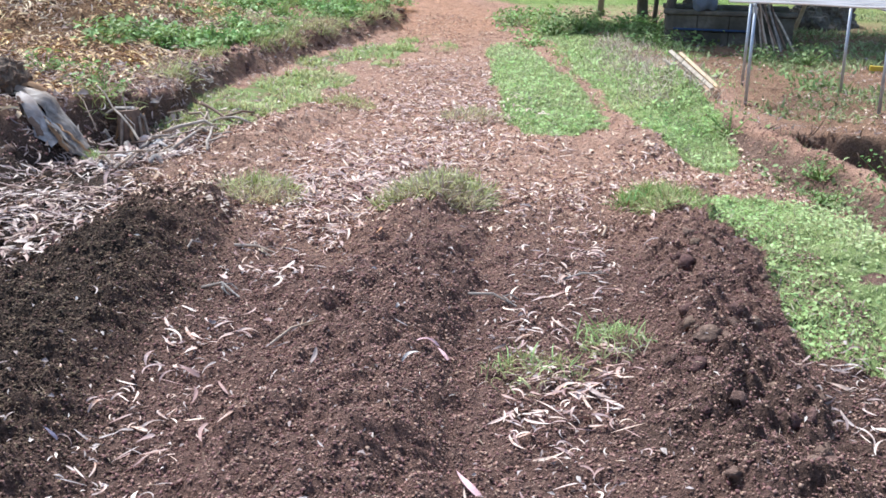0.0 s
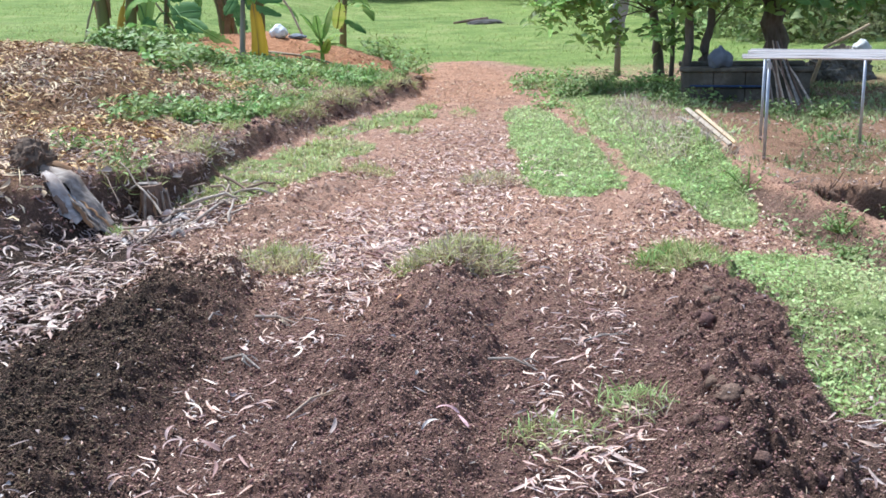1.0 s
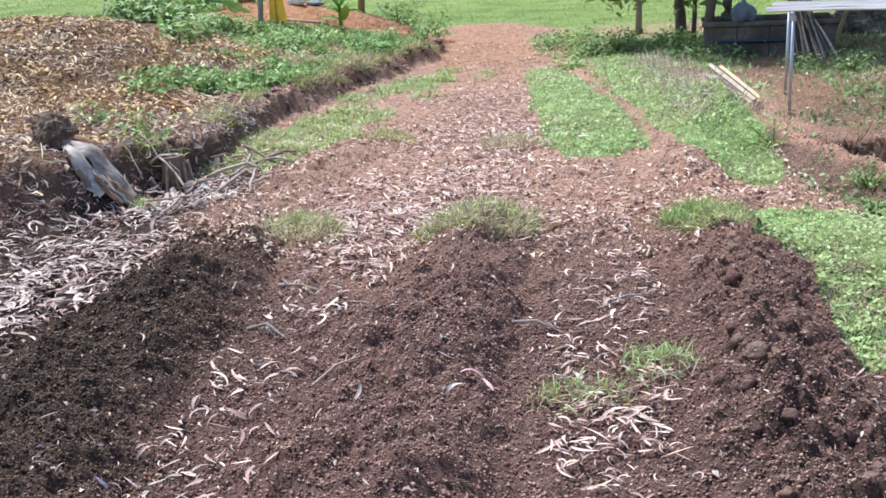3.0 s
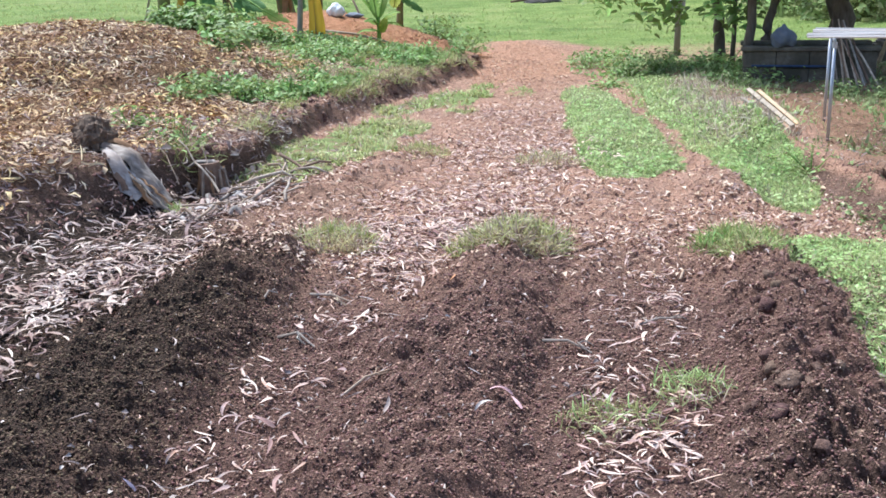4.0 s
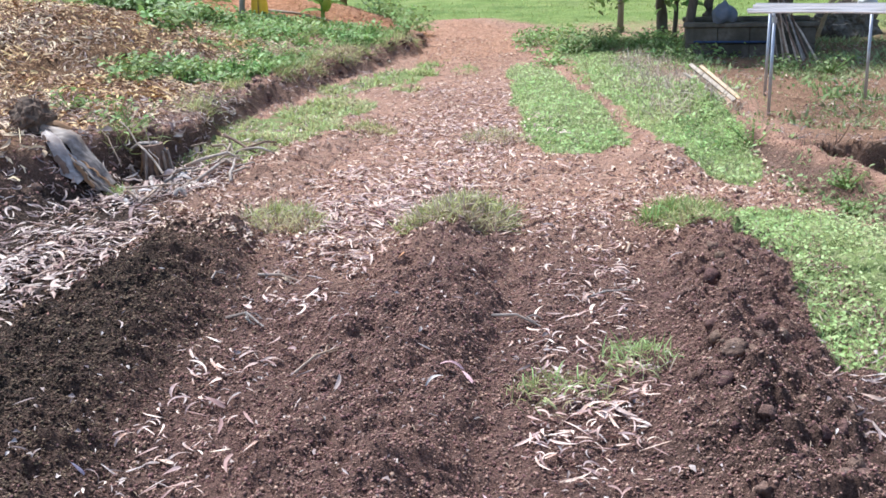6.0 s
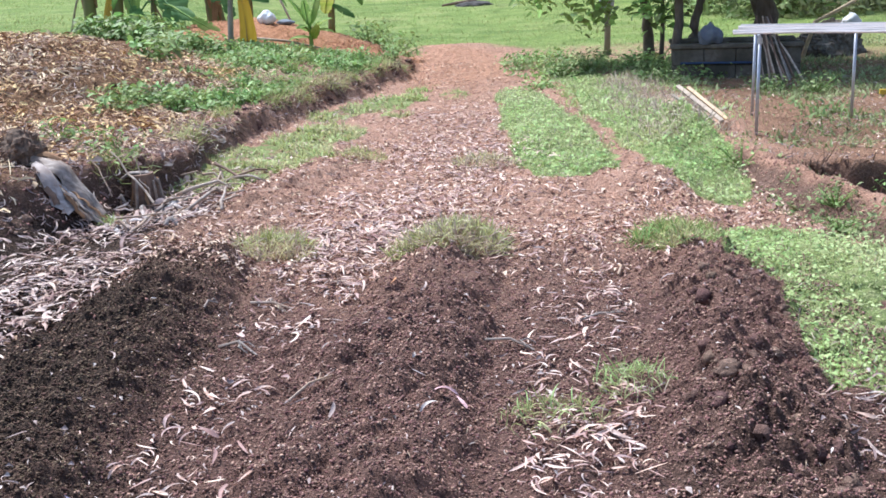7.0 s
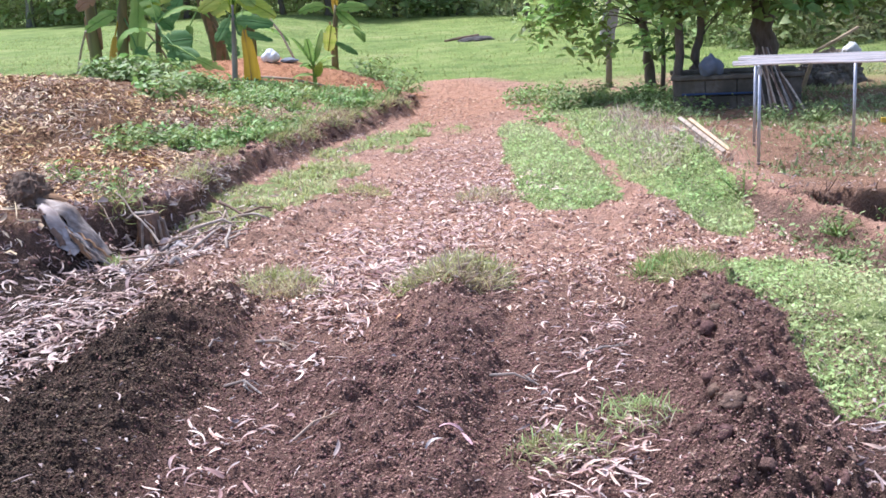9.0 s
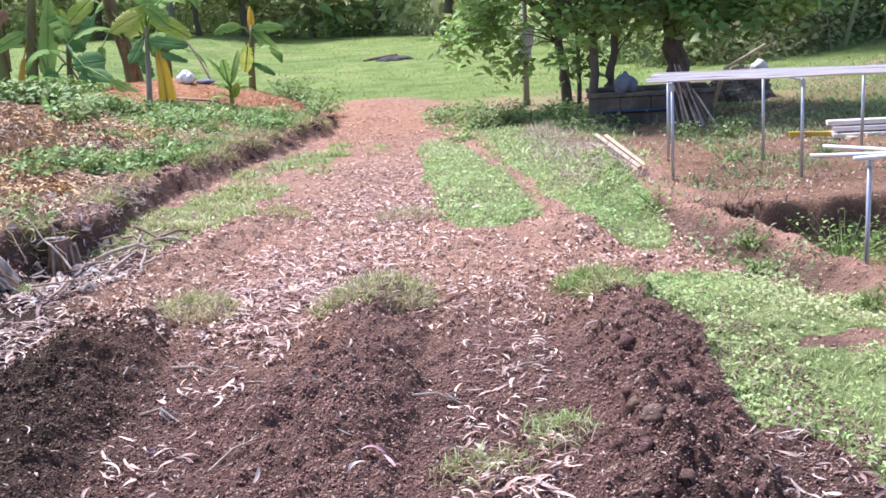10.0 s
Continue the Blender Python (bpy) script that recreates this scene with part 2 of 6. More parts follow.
def between(x, y, left, right, y0, y1, rag, loose=0.3):
    w = x + loose * rag
    return smooth(-0.06, 0.06, w - along(y, *left)) * smooth(-0.06, 0.06, along(y, *right) - w) * smooth(y0 - 0.1, y0 + 0.1, y + rag) * (1 - smooth(y1 - 0.3, y1 + 0.3, y + rag))


def zone_masks(x, y):
    b, d = bank(x, y)
    rag = 0.22 * fbm(x * 2.2, y * 2.2, 41, 3)
    r = ridges(x, y)
    tilled = np.clip((1 - smooth(3.8, 6.4, y + rag)) * (1 - b) * 0.9 * smooth(2.6, 1.7, x + rag), 0, 1)
    tilled = np.clip(tilled - 0.06 * smooth(0.5, 0.0, np.maximum(r[2], np.maximum(r[0], r[3]))) * smooth(3, 5, y), 0, 1)
    grass = np.maximum.reduce([
        between(x, y, ((6.9, 0.75), (7.12, 0.54), (8.5, 0.51), (12, 0.55), (12.6, 0.7)), ((6.9, 0.85), (7.4, 1.19), (8.0, 1.25), (9.5, 1.22), (11.75, 1.05), (12.6, 0.9)), 6.85, 12.6, rag),
        between(x, y, ((6.1, 1.7), (6.6, 1.45), (8.2, 1.36), (9.8, 1.36), (11.8, 1.38), (14, 1.3)), ((6.1, 1.8), (6.5, 1.95), (8.4, 2.06), (10.7, 2.03), (14, 2.0)), 6.1, 14, rag),
        between(x, y, ((2.4, 1.62), (3.2, 1.56), (3.42, 1.3), (4.4, 1.44), (5.3, 1.34), (5.6, 1.6)), ((2.4, 2.6), (4.2, 2.34), (4.75, 2.16), (5.26, 1.95), (5.6, 1.7)), 2.4, 5.6, rag, 0.7),
        smooth(1.1, 0.8, blob(x, y, -1.36, 8.9, 0.52, 2.1, -20) + 1.7 * rag) * 0.6 * (1 - smooth(0.05, 0.4, b)),
        smooth(1.1, 0.8, blob(x, y, -0.78, 11.4, 0.36, 1.6, -22) + 1.7 * rag) * 0.6 * (1 - smooth(0.05, 0.4, b))])
    grass = grass * (1 - smooth(0.25, 0.6, pit(x, y))) * (1 - 0.95 * smooth(1.15, 0.75, blob(x, y, 2.15, 4.1, 0.36, 0.14) + rag * 1.6))
    mulch = b * smooth(0.25, 0.7, d) * (1 - smooth(12.6, 13.6, y + 0.6 * rag - 3.2 * smooth(-3.0, -4.0, x))) * smooth(0.2, 0.9, d - 0.35 * np.maximum(y - 8, 0) + 0.9)
    bankgreen = b * smooth(0.15, 0.55, d) * (1 - smooth(0.7, 1.3, d - 0.22 * (y - 9) - 0.4 * np.maximum(y - 12, 0) + rag)) * (0.45 + 0.55 * smooth(-0.3, 0.3, fbm(x * 1.6, y * 1.6, 49, 3))) * smooth(9.0, 10.2, y + 1.5 * rag + 0.8 * smooth(0.6, 1.2, d)) * (1 - smooth(15.0, 16.0, y + rag))
    grass = np.maximum(grass, bankgreen * 0.52)
    mulch = np.maximum(mulch, 0.65 * smooth(2.35, 2.8, x + 0.5 * rag) * smooth(6.0, 7.5, y) * (1 - smooth(13, 16, y)) * smooth(0.6, 0.2, pit(x, y)))
    clay = np.maximum(smooth(1.2, 0.8, blob(x, y, -2.6, 16.8, 2.1, 1.9) + rag * 0.6), smooth(0.5, 0.8, pit(x, y)) * 0.25)
    clay = np.maximum(clay, 0.35 * smooth(1.2, 0.7, blob(x, y, 0.0, 15.5, 0.9, 3.2) + rag))
    clay = np.maximum(clay, 0.12 * np.exp(-((x - berm_x(y)) / 0.2) ** 2) * smooth(3, 4, y) * (1 - smooth(8, 10, y)))
    # Bank face: dark cut soil plus painted shade, strongest halfway up the slope.
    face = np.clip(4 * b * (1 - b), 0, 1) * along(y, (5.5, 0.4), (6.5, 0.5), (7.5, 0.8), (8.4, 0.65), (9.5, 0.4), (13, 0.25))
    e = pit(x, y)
    # Painted shade round the pit wall, over its dark soil.
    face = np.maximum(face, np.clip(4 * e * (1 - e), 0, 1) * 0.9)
    # Ragged strip of painted shade along the berm's left flank.
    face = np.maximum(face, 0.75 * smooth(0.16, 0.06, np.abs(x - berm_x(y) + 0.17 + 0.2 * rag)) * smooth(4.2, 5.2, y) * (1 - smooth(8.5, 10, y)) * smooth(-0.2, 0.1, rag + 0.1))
    shade_side = smooth(10.2, 12.5, y + rag) * smooth(0.6, 1.6, x)
    lawn = smooth(17.0, 18.6, y + 2.0 * rag - 1.6 * np.exp(-((x - 0.2) / 0.8) ** 2))
    lawn = np.maximum(lawn, smooth(-3.6, -4.6, x + rag) * smooth(15.6, 16.6, y + rag))
    lawn = np.maximum(lawn, smooth(4.6, 6.0, x + rag * 2) * smooth(8, 10, y) * (0.35 + 0.5 * smooth(-0.4, 0.4, fbm(x * 0.7, y * 0.7, 47, 3))))
    lawn = lawn * (1 - 0.9 * smooth(0.4, 0.8, clay))
    lawn = lawn * (1 - 0.55 * smooth(3.2, 1.6, np.abs(x - 3.4)) * smooth(17.5, 14.5, y))
    rough_grass = 0.5 * shade_side * (1 - smooth(3.0, 3.8, x))
    humus = smooth(-0.75, -1.5, x + 0.8 * rag) * (1 - 0.7 * smooth(4.2, 6.0, y) * smooth(-2.0, -1.5, x)) * (1 - smooth(6.5, 8.5, y)) * (1 - 0.5 * smooth(0.15, 0.7, b))
    humus = np.maximum(humus, 0.5 * smooth(0.55, 0.85, x + rag) * (1 - smooth(2.8, 3.7, y + rag)) * smooth(1.8, 1.45, x + rag))
    return {"humus": humus, "tilled": tilled, "grass": np.maximum(grass, rough_grass), "mulch": mulch, "clay": clay, "face": face, "lawn": np.maximum(lawn, 0)}


def spaced(lo, a, b, hi, step, grow):
    """Coordinates that are step apart from a to b and ever wider outside."""
    mid = list(np.arange(a, b, step))
    out, s, v = [], step, b
    while v < hi:
        out.append(v)
        s *= grow
        v += s
    low, s, v = [], step, a
    while v > lo:
        s *= grow
        v -= s
        low.append(v)
    return np.array(low[::-1] + mid + out + [hi])


GX = spaced(-700, -2.3, 1.7, 700, 0.0115, 1.028)
GY = spaced(-300, 2.3, 5.7, 1500, 0.0125, 1.011)


def build_ground():
    gx, gy = np.meshgrid(GX, GY)
    co = np.stack([gx, gy, height(gx, gy)], -1).reshape(-1, 3)
    nx, ny = len(GX), len(GY)
    i = (np.arange(ny - 1)[:, None] * nx + np.arange(nx - 1)[None, :]).reshape(-1)
    quads = np.stack([i, i + 1, i + 1 + nx, i + nx], -1).astype(np.int32)
    me = bpy.data.meshes.new("ground")
    me.vertices.add(len(co))
    me.vertices.foreach_set("co", co.astype(np.float32).ravel())
    me.loops.add(quads.size)
    me.loops.foreach_set("vertex_index", quads.ravel())
    me.polygons.add(len(quads))
    me.polygons.foreach_set("loop_start", np.arange(0, quads.size, 4, dtype=np.int32))
    me.update(calc_edges=True)
    me.polygons.foreach_set("use_smooth", np.ones(len(quads), bool))
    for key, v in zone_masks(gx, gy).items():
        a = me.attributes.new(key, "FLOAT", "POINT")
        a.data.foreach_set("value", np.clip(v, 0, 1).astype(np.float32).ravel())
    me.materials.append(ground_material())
    return tagged(new("ground", me), "reddish-brown garden soil with tilled ridges, cut bank and grass", "ground", kind="structure")


build_ground()


# ---------------------------------------------------------------- mesh helpers
def mesh_of(name, verts, faces, material=None, smooth_faces=False):
    me = bpy.data.meshes.new(name)
    me.from_pydata([tuple(v) for v in verts], [], [tuple(f) for f in faces])
    me.update()
    if smooth_faces:
        me.polygons.foreach_set("use_smooth", np.ones(len(me.polygons), bool))
    for m in (material if isinstance(material, (list, tuple)) else [material]):
        if m:
            me.materials.append(m)
    return me


def joined(pieces):
    """One list of verts and faces out of many."""
    verts, faces, n = [], [], 0
    for v, f in pieces:
        verts.extend(tuple(p) for p in v)
        faces.extend(tuple(i + n for i in q) for q in f)
        n += len(v)
    return verts, faces


def part(name, geometry, material, parent=None, label="", smooth_faces=False):
    ob = new(name, mesh_of(name, *geometry, material, smooth_faces))
    if parent:
        ob.parent = parent
    if label:
        ob["label"] = label
    return ob


def base(name, x, y, z=None, turn=0.0):
    ob = new(name)
    ob.matrix_basis = pose(x, y, float(height(x, y)) if z is None else z, 0, 0, turn)
    ob.empty_display_size = 0.05
    return ob


def tube(points, radii, sides=8, cap=True, wobble=0.0, rng=None):
    pts = [Vector(p) for p in points]
    if isinstance(radii, (int, float)):
        radii = [radii] * len(pts)
    verts, faces = [], []
    up = Vector((0, 0, 1))
    for i, p in enumerate(pts):
        d = (pts[min(i + 1, len(pts) - 1)] - pts[max(i - 1, 0)]).normalized()
        a = d.cross(up)
        a = d.cross(Vector((1, 0, 0))) if a.length < 0.15 else a
        a.normalize()
        b = d.cross(a)
        for k in range(sides):
            t = 2 * math.pi * k / sides
            r = radii[i] * (1 + (wobble * rng.uniform(-1, 1) if rng else 0))
            verts.append(p + (a * math.cos(t) + b * math.sin(t)) * r)
    for i in range(len(pts) - 1):
        for k in range(sides):
            k2 = (k + 1) % sides
            faces.append((i * sides + k, i * sides + k2, (i + 1) * sides + k2, (i + 1) * sides + k))
    if cap:
        faces.append(tuple(range(sides - 1, -1, -1)))
        faces.append(tuple(range((len(pts) - 1) * sides, len(pts) * sides)))
    return verts, faces


def box(x0, x1, y0, y1, z0, z1, bevel=0.004):
    """A box with chamfered edges."""
    b = min(bevel, 0.45 * min(x1 - x0, y1 - y0, z1 - z0))
    bm = bmesh.new()
    bmesh.ops.create_cube(bm, size=1.0)
    for v in bm.verts:
        v.co = Vector(((x0 + x1) / 2 + v.co.x * (x1 - x0), (y0 + y1) / 2 + v.co.y * (y1 - y0), (z0 + z1) / 2 + v.co.z * (z1 - z0)))
    bmesh.ops.bevel(bm, geom=bm.edges[:], offset=b, segments=1, affect="EDGES")
    bm.verts.index_update()
    out = [v.co.copy() for v in bm.verts], [tuple(v.index for v in f.verts) for f in bm.faces]
    bm.free()
    return out


def moved(geometry, m):
    return [m @ Vector(v) for v in geometry[0]], geometry[1]


def beam(p, q, wide, thick, spin=0.0, bevel=0.003):
    """A board from p to q."""
    p, q = Vector(p), Vector(q)
    d = q - p
    m = Matrix.Translation(p) @ d.to_track_quat("X", "Z").to_matrix().to_4x4() @ pose(0, 0, 0, spin)
    return moved(box(0, d.length, -wide / 2, wide / 2, -thick / 2, thick / 2, bevel), m)


RNG = np.random.default_rng(7)


def merged(name, templates, which, mats3, places, material, label, category, smooth_faces=False, kind="stuff"):
    """One mesh of many small pieces: template by number, turned and sized by mats3, at places."""
    vs, fs, sizes, n = [], [], [], 0
    for k, (tv, tf) in enumerate(templates):
        sel = np.where(which == k)[0]
        if not len(sel):
            continue
        tv = np.asarray(tv, float)
        v = np.einsum("nij,pj->npi", mats3[sel], tv) + places[sel][:, None, :]
        vs.append(v.reshape(-1, 3))
        off = n + np.arange(len(sel)) * len(tv)
        for size in sorted({len(f) for f in tf}):
            arr = np.array([f for f in tf if len(f) == size])
            fs.append((off[:, None, None] + arr[None]).reshape(-1, size))
        n += len(sel) * len(tv)
    co = np.concatenate(vs)
    loops = np.concatenate([f.ravel() for f in fs]).astype(np.int32)
    counts = np.concatenate([np.full(len(f), f.shape[1]) for f in fs])
    me = bpy.data.meshes.new(name)
    me.vertices.add(len(co))
    me.vertices.foreach_set("co", co.astype(np.float32).ravel())
    me.loops.add(len(loops))
    me.loops.foreach_set("vertex_index", loops)
    me.polygons.add(len(counts))
    me.polygons.foreach_set("loop_start", np.concatenate([[0], np.cumsum(counts)[:-1]]).astype(np.int32))
    me.update(calc_edges=True)
    if smooth_faces:
        me.polygons.foreach_set("use_smooth", np.ones(len(counts), bool))
    me.materials.append(material)
    ob = new(name, me)
    return tagged(ob, label, category, kind=kind) if kind else ob


def normals(x, y, e=0.04):
    dx = (height(x + e, y) - height(x - e, y)) / (2 * e)
    dy = (height(x, y + e) - height(x, y - e)) / (2 * e)
    n = np.stack([-dx, -dy, np.ones_like(dx)], -1)
    return n / np.linalg.norm(n, axis=-1, keepdims=True)


def turned(n, up, size, tilt=0.0, sizes=None):
    """Turns about the vertical at random, then lies along the slope 'up', tilted by chance."""
    a = RNG.uniform(0, 2 * np.pi, n)
    up = up + RNG.normal(0, 1, (n, 3)) * tilt
    up /= np.linalg.norm(up, axis=1, keepdims=True)
    t = np.stack([np.cos(a), np.sin(a), np.zeros(n)], -1)
    t -= up * np.sum(t * up, 1, keepdims=True)
    t /= np.linalg.norm(t, axis=1, keepdims=True)
    b = np.cross(up, t)
    s = RNG.uniform(*size, n) if sizes is None else sizes
    return np.stack([t, b, up], -1) * s[:, None, None]


def sown(n, x0, x1, y0, y1, density, near=0.0):
    """n places drawn with the density given (0 to 1). near above 0 thins them out with distance."""
    xs, ys = np.zeros(0), np.zeros(0)
    for _ in range(45):
        x, y = RNG.uniform(x0, x1, 20000), RNG.uniform(y0, y1, 20000)
        keep = RNG.uniform(0, 1, 20000) < density(x, y) * smooth(0.4, 2.2, y) * (1 if not near else np.minimum(1, (near / np.maximum(y, 0.1)) ** 1.5))
        xs, ys = np.concatenate([xs, x[keep]]), np.concatenate([ys, y[keep]])
        if len(xs) >= n:
            break
    return xs[:n], ys[:n]


# ---------------------------------------------------------------- materials of the things
M_LEAF = grainy("dry pale leaves", (0.36, 0.25, 0.20), (0.74, 0.60, 0.525), (0.38, 0.25, 0.20), 26, 0.85, spec=0.08, relief=0.3, depth=0.002, island=0.55, each=0.22)
M_PATHLEAF = grainy("pinkish path leaves", (0.45, 0.29, 0.225), (0.82, 0.65, 0.565), (0.48, 0.31, 0.245), 26, 0.9, spec=0.05, relief=0.3, depth=0.002, island=0.5)
M_FLAKE = grainy("leaf flakes", (0.36, 0.24, 0.175), (0.66, 0.50, 0.40), (0.36, 0.215, 0.15), 30, 0.9, spec=0.08, relief=0.3, island=0.5)
M_REDFIBRE = grainy("reddish root bits", (0.12, 0.066, 0.05), (0.30, 0.175, 0.13), None, 40, 0.9, relief=0.2, island=0.5)
M_CHIP = grainy("bark and wood chips", (0.24, 0.115, 0.045), (0.76, 0.52, 0.29), (0.64, 0.49, 0.35), 12, 0.9, spec=0.08, island=0.55)
M_CLOD = grainy("dark soil crumbs", (0.13, 0.073, 0.058), (0.47, 0.283, 0.225), (0.33, 0.19, 0.15), 60, 0.95, spec=0.1, relief=0.8, depth=0.006, island=0.4)
M_HUMUS = grainy("dark humus crumbs", (0.04, 0.027, 0.019), (0.21, 0.138, 0.095), (0.135, 0.088, 0.062), 60, 0.95, spec=0.1, relief=0.8, depth=0.006, island=0.4)
M_REDCLOD = grainy("red soil crumbs", (0.26, 0.145, 0.10), (0.52, 0.32, 0.235), (0.42, 0.25, 0.18), 60, 0.95, spec=0.1, relief=0.8, depth=0.006, island=0.4)
M_FIBRE = grainy("straw bits", (0.20, 0.13, 0.09), (0.42, 0.31, 0.22), None, 40, 0.85, relief=0.2, island=0.5)
M_GRASS = grainy("fresh grass", (0.27, 0.39, 0.12), (0.50, 0.60, 0.24), (0.60, 0.58, 0.30), 4, 0.6, spec=0.3, relief=0.2, island=0.35, translucent=0.35)
M_TURFLEAF = grainy("creeping turf leaves", (0.30, 0.42, 0.12), (0.52, 0.63, 0.25), (0.62, 0.63, 0.32), 3, 0.55, spec=0.35, relief=0.2, island=0.4, translucent=0.35)
M_TUFT = grainy("half-dry grass", (0.29, 0.32, 0.11), (0.52, 0.52, 0.21), (0.60, 0.52, 0.30), 12, 0.7, relief=0.2, island=0.4, translucent=0.3)
M_STRAW = grainy("dry straw grass", (0.44, 0.36, 0.26), (0.62, 0.52, 0.41), (0.50, 0.37, 0.29), 12, 0.8, relief=0.2, island=0.35, translucent=0.2)
M_LAWN = grainy("field grass", (0.22, 0.31, 0.08), (0.36, 0.43, 0.13), (0.44, 0.45, 0.18), 2.0, 0.65, relief=0.2, island=0.3, translucent=0.35)
M_WEED = grainy("weed leaves", (0.15, 0.25, 0.06), (0.29, 0.42, 0.12), (0.38, 0.46, 0.155), 14, 0.55, spec=0.35, relief=0.3, island=0.4, translucent=0.3)
M_SLOPEWEED = grainy("dull slope weeds", (0.14, 0.22, 0.07), (0.28, 0.37, 0.13), (0.36, 0.38, 0.18), 3, 0.65, relief=0.2, island=0.4, translucent=0.25)
M_SLOPELEAF = grainy("hillside foliage", (0.15, 0.21, 0.075), (0.31, 0.37, 0.14), (0.40, 0.40, 0.19), 1.5, 0.65, relief=0.2, island=0.5, translucent=0.4)
M_TREELEAF = grainy("tree leaves", (0.15, 0.28, 0.075), (0.34, 0.50, 0.16), (0.44, 0.56, 0.19), 6, 0.45, spec=0.4, relief=0.3, island=0.5, translucent=0.5)
M_FARLEAF = grainy("far foliage", (0.24, 0.32, 0.11), (0.46, 0.53, 0.21), (0.56, 0.57, 0.28), 0.9, 0.65, relief=0.2, island=0.45, translucent=0.3)
M_BANANALEAF = grainy("banana leaf blade", (0.15, 0.29, 0.06), (0.28, 0.44, 0.11), (0.38, 0.50, 0.15), 5, 0.65, spec=0.15, relief=0.35, depth=0.006, stretch=(1, 9, 1), translucent=0.4)
M_LIMELEAF = grainy("lime green leaf blade", (0.26, 0.38, 0.05), (0.44, 0.54, 0.09), (0.52, 0.54, 0.14), 5, 0.5, spec=0.3, relief=0.35, depth=0.006, stretch=(1, 1, 7), translucent=0.45)
M_DEEPLEAF = grainy("deep green leaf blade", (0.06, 0.16, 0.045), (0.14, 0.29, 0.085), (0.21, 0.35, 0.12), 5, 0.55, spec=0.2, relief=0.35, depth=0.006, stretch=(1, 1, 7), translucent=0.25)
M_YELLOW = grainy("yellowed leaf", (0.55, 0.33, 0.03), (0.72, 0.48, 0.05), (0.50, 0.30, 0.05), 8, 0.6, relief=0.3, stretch=(1, 1, 0.2), translucent=0.2)
M_DRYLEAF = grainy("dry brown leaf", (0.22, 0.12, 0.06), (0.42, 0.25, 0.13), (0.34, 0.20, 0.11), 8, 0.8, relief=0.4, translucent=0.15)
M_STEM = grainy("banana stem", (0.10, 0.065, 0.04), (0.24, 0.17, 0.08), (0.22, 0.24, 0.08), 12, 0.6, relief=0.5, stretch=(1, 1, 0.15))
M_BARK = grainy("tree bark", (0.09, 0.067, 0.05), (0.21, 0.165, 0.13), (0.16, 0.14, 0.105), 22, 0.9, relief=0.8, depth=0.012, stretch=(1, 1, 0.3))
M_PALEBARK = grainy("pale bark", (0.22, 0.20, 0.17), (0.36, 0.33, 0.28), (0.20, 0.19, 0.15), 18, 0.85, relief=0.6, stretch=(1, 1, 0.3))
M_STICK = grainy("weathered sticks", (0.27, 0.21, 0.165), (0.55, 0.46, 0.38), (0.32, 0.23, 0.17), 22, 0.9, spec=0.08, relief=0.6, island=0.25, each=0.22)
M_BROWNSTICK = grainy("brown sticks", (0.16, 0.10, 0.07), (0.30, 0.20, 0.14), (0.12, 0.08, 0.06), 22, 0.85, relief=0.6)
M_GALV = grainy("galvanised pipe", (0.40, 0.42, 0.45), (0.56, 0.58, 0.61), (0.46, 0.47, 0.50), 30, 0.42, metal=0.65, spec=0.5, relief=0.1, depth=0.001)
M_BATTEN = grainy("pale weathered batten", (0.52, 0.47, 0.44), (0.74, 0.69, 0.65), (0.48, 0.43, 0.39), 14, 0.8, relief=0.4, stretch=(0.15, 1, 1), each=0.22)
M_PVC = grainy("white plastic pipe", (0.76, 0.76, 0.75), (0.84, 0.84, 0.83), (0.70, 0.69, 0.67), 10, 0.4, spec=0.4, relief=0.05, depth=0.001)
M_TIMBER = grainy("sawn timber", (0.42, 0.31, 0.19), (0.60, 0.48, 0.32), (0.48, 0.38, 0.28), 16, 0.75, relief=0.4, stretch=(0.12, 1, 1), each=0.22)
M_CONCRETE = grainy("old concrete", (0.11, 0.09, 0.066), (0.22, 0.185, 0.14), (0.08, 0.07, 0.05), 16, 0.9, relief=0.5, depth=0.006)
M_BLUE = grainy("blue pipe", (0.03, 0.05, 0.10), (0.05, 0.08, 0.16), None, 12, 0.5, relief=0.1)
M_SACK = grainy("grey-blue sacking", (0.14, 0.16, 0.19), (0.25, 0.27, 0.31), (0.11, 0.12, 0.14), 12, 0.75, relief=0.6, depth=0.01)
M_WHITE = grainy("white plastic sack", (0.74, 0.74, 0.73), (0.84, 0.84, 0.83), (0.66, 0.65, 0.64), 8, 0.55, relief=0.5, depth=0.01)
M_SHEET = grainy("faded violet sheet", (0.44, 0.42, 0.50), (0.62, 0.60, 0.68), (0.40, 0.35, 0.38), 9, 0.7, relief=0.5, depth=0.006)
M_YELPAINT = grainy("yellow paint", (0.52, 0.36, 0.03), (0.64, 0.46, 0.05), (0.42, 0.30, 0.06), 14, 0.55, relief=0.2)
M_ROOT = grainy("root mass", (0.06, 0.042, 0.03), (0.24, 0.17, 0.12), (0.14, 0.10, 0.07), 40, 0.95, relief=0.9, depth=0.01)
M_SHEATH = grainy("dead banana sheath", (0.12, 0.09, 0.065), (0.44, 0.375, 0.32), (0.27, 0.19, 0.13), 40, 0.55, spec=0.4, relief=0.8, depth=0.006, stretch=(0.12, 1.2, 0.5))
M_PALESHEATH = grainy("pale dead sheath", (0.22, 0.18, 0.155), (0.60, 0.545, 0.50), (0.40, 0.31, 0.25), 40, 0.55, spec=0.4, relief=0.8, depth=0.006, stretch=(0.15, 1.2, 0.5))
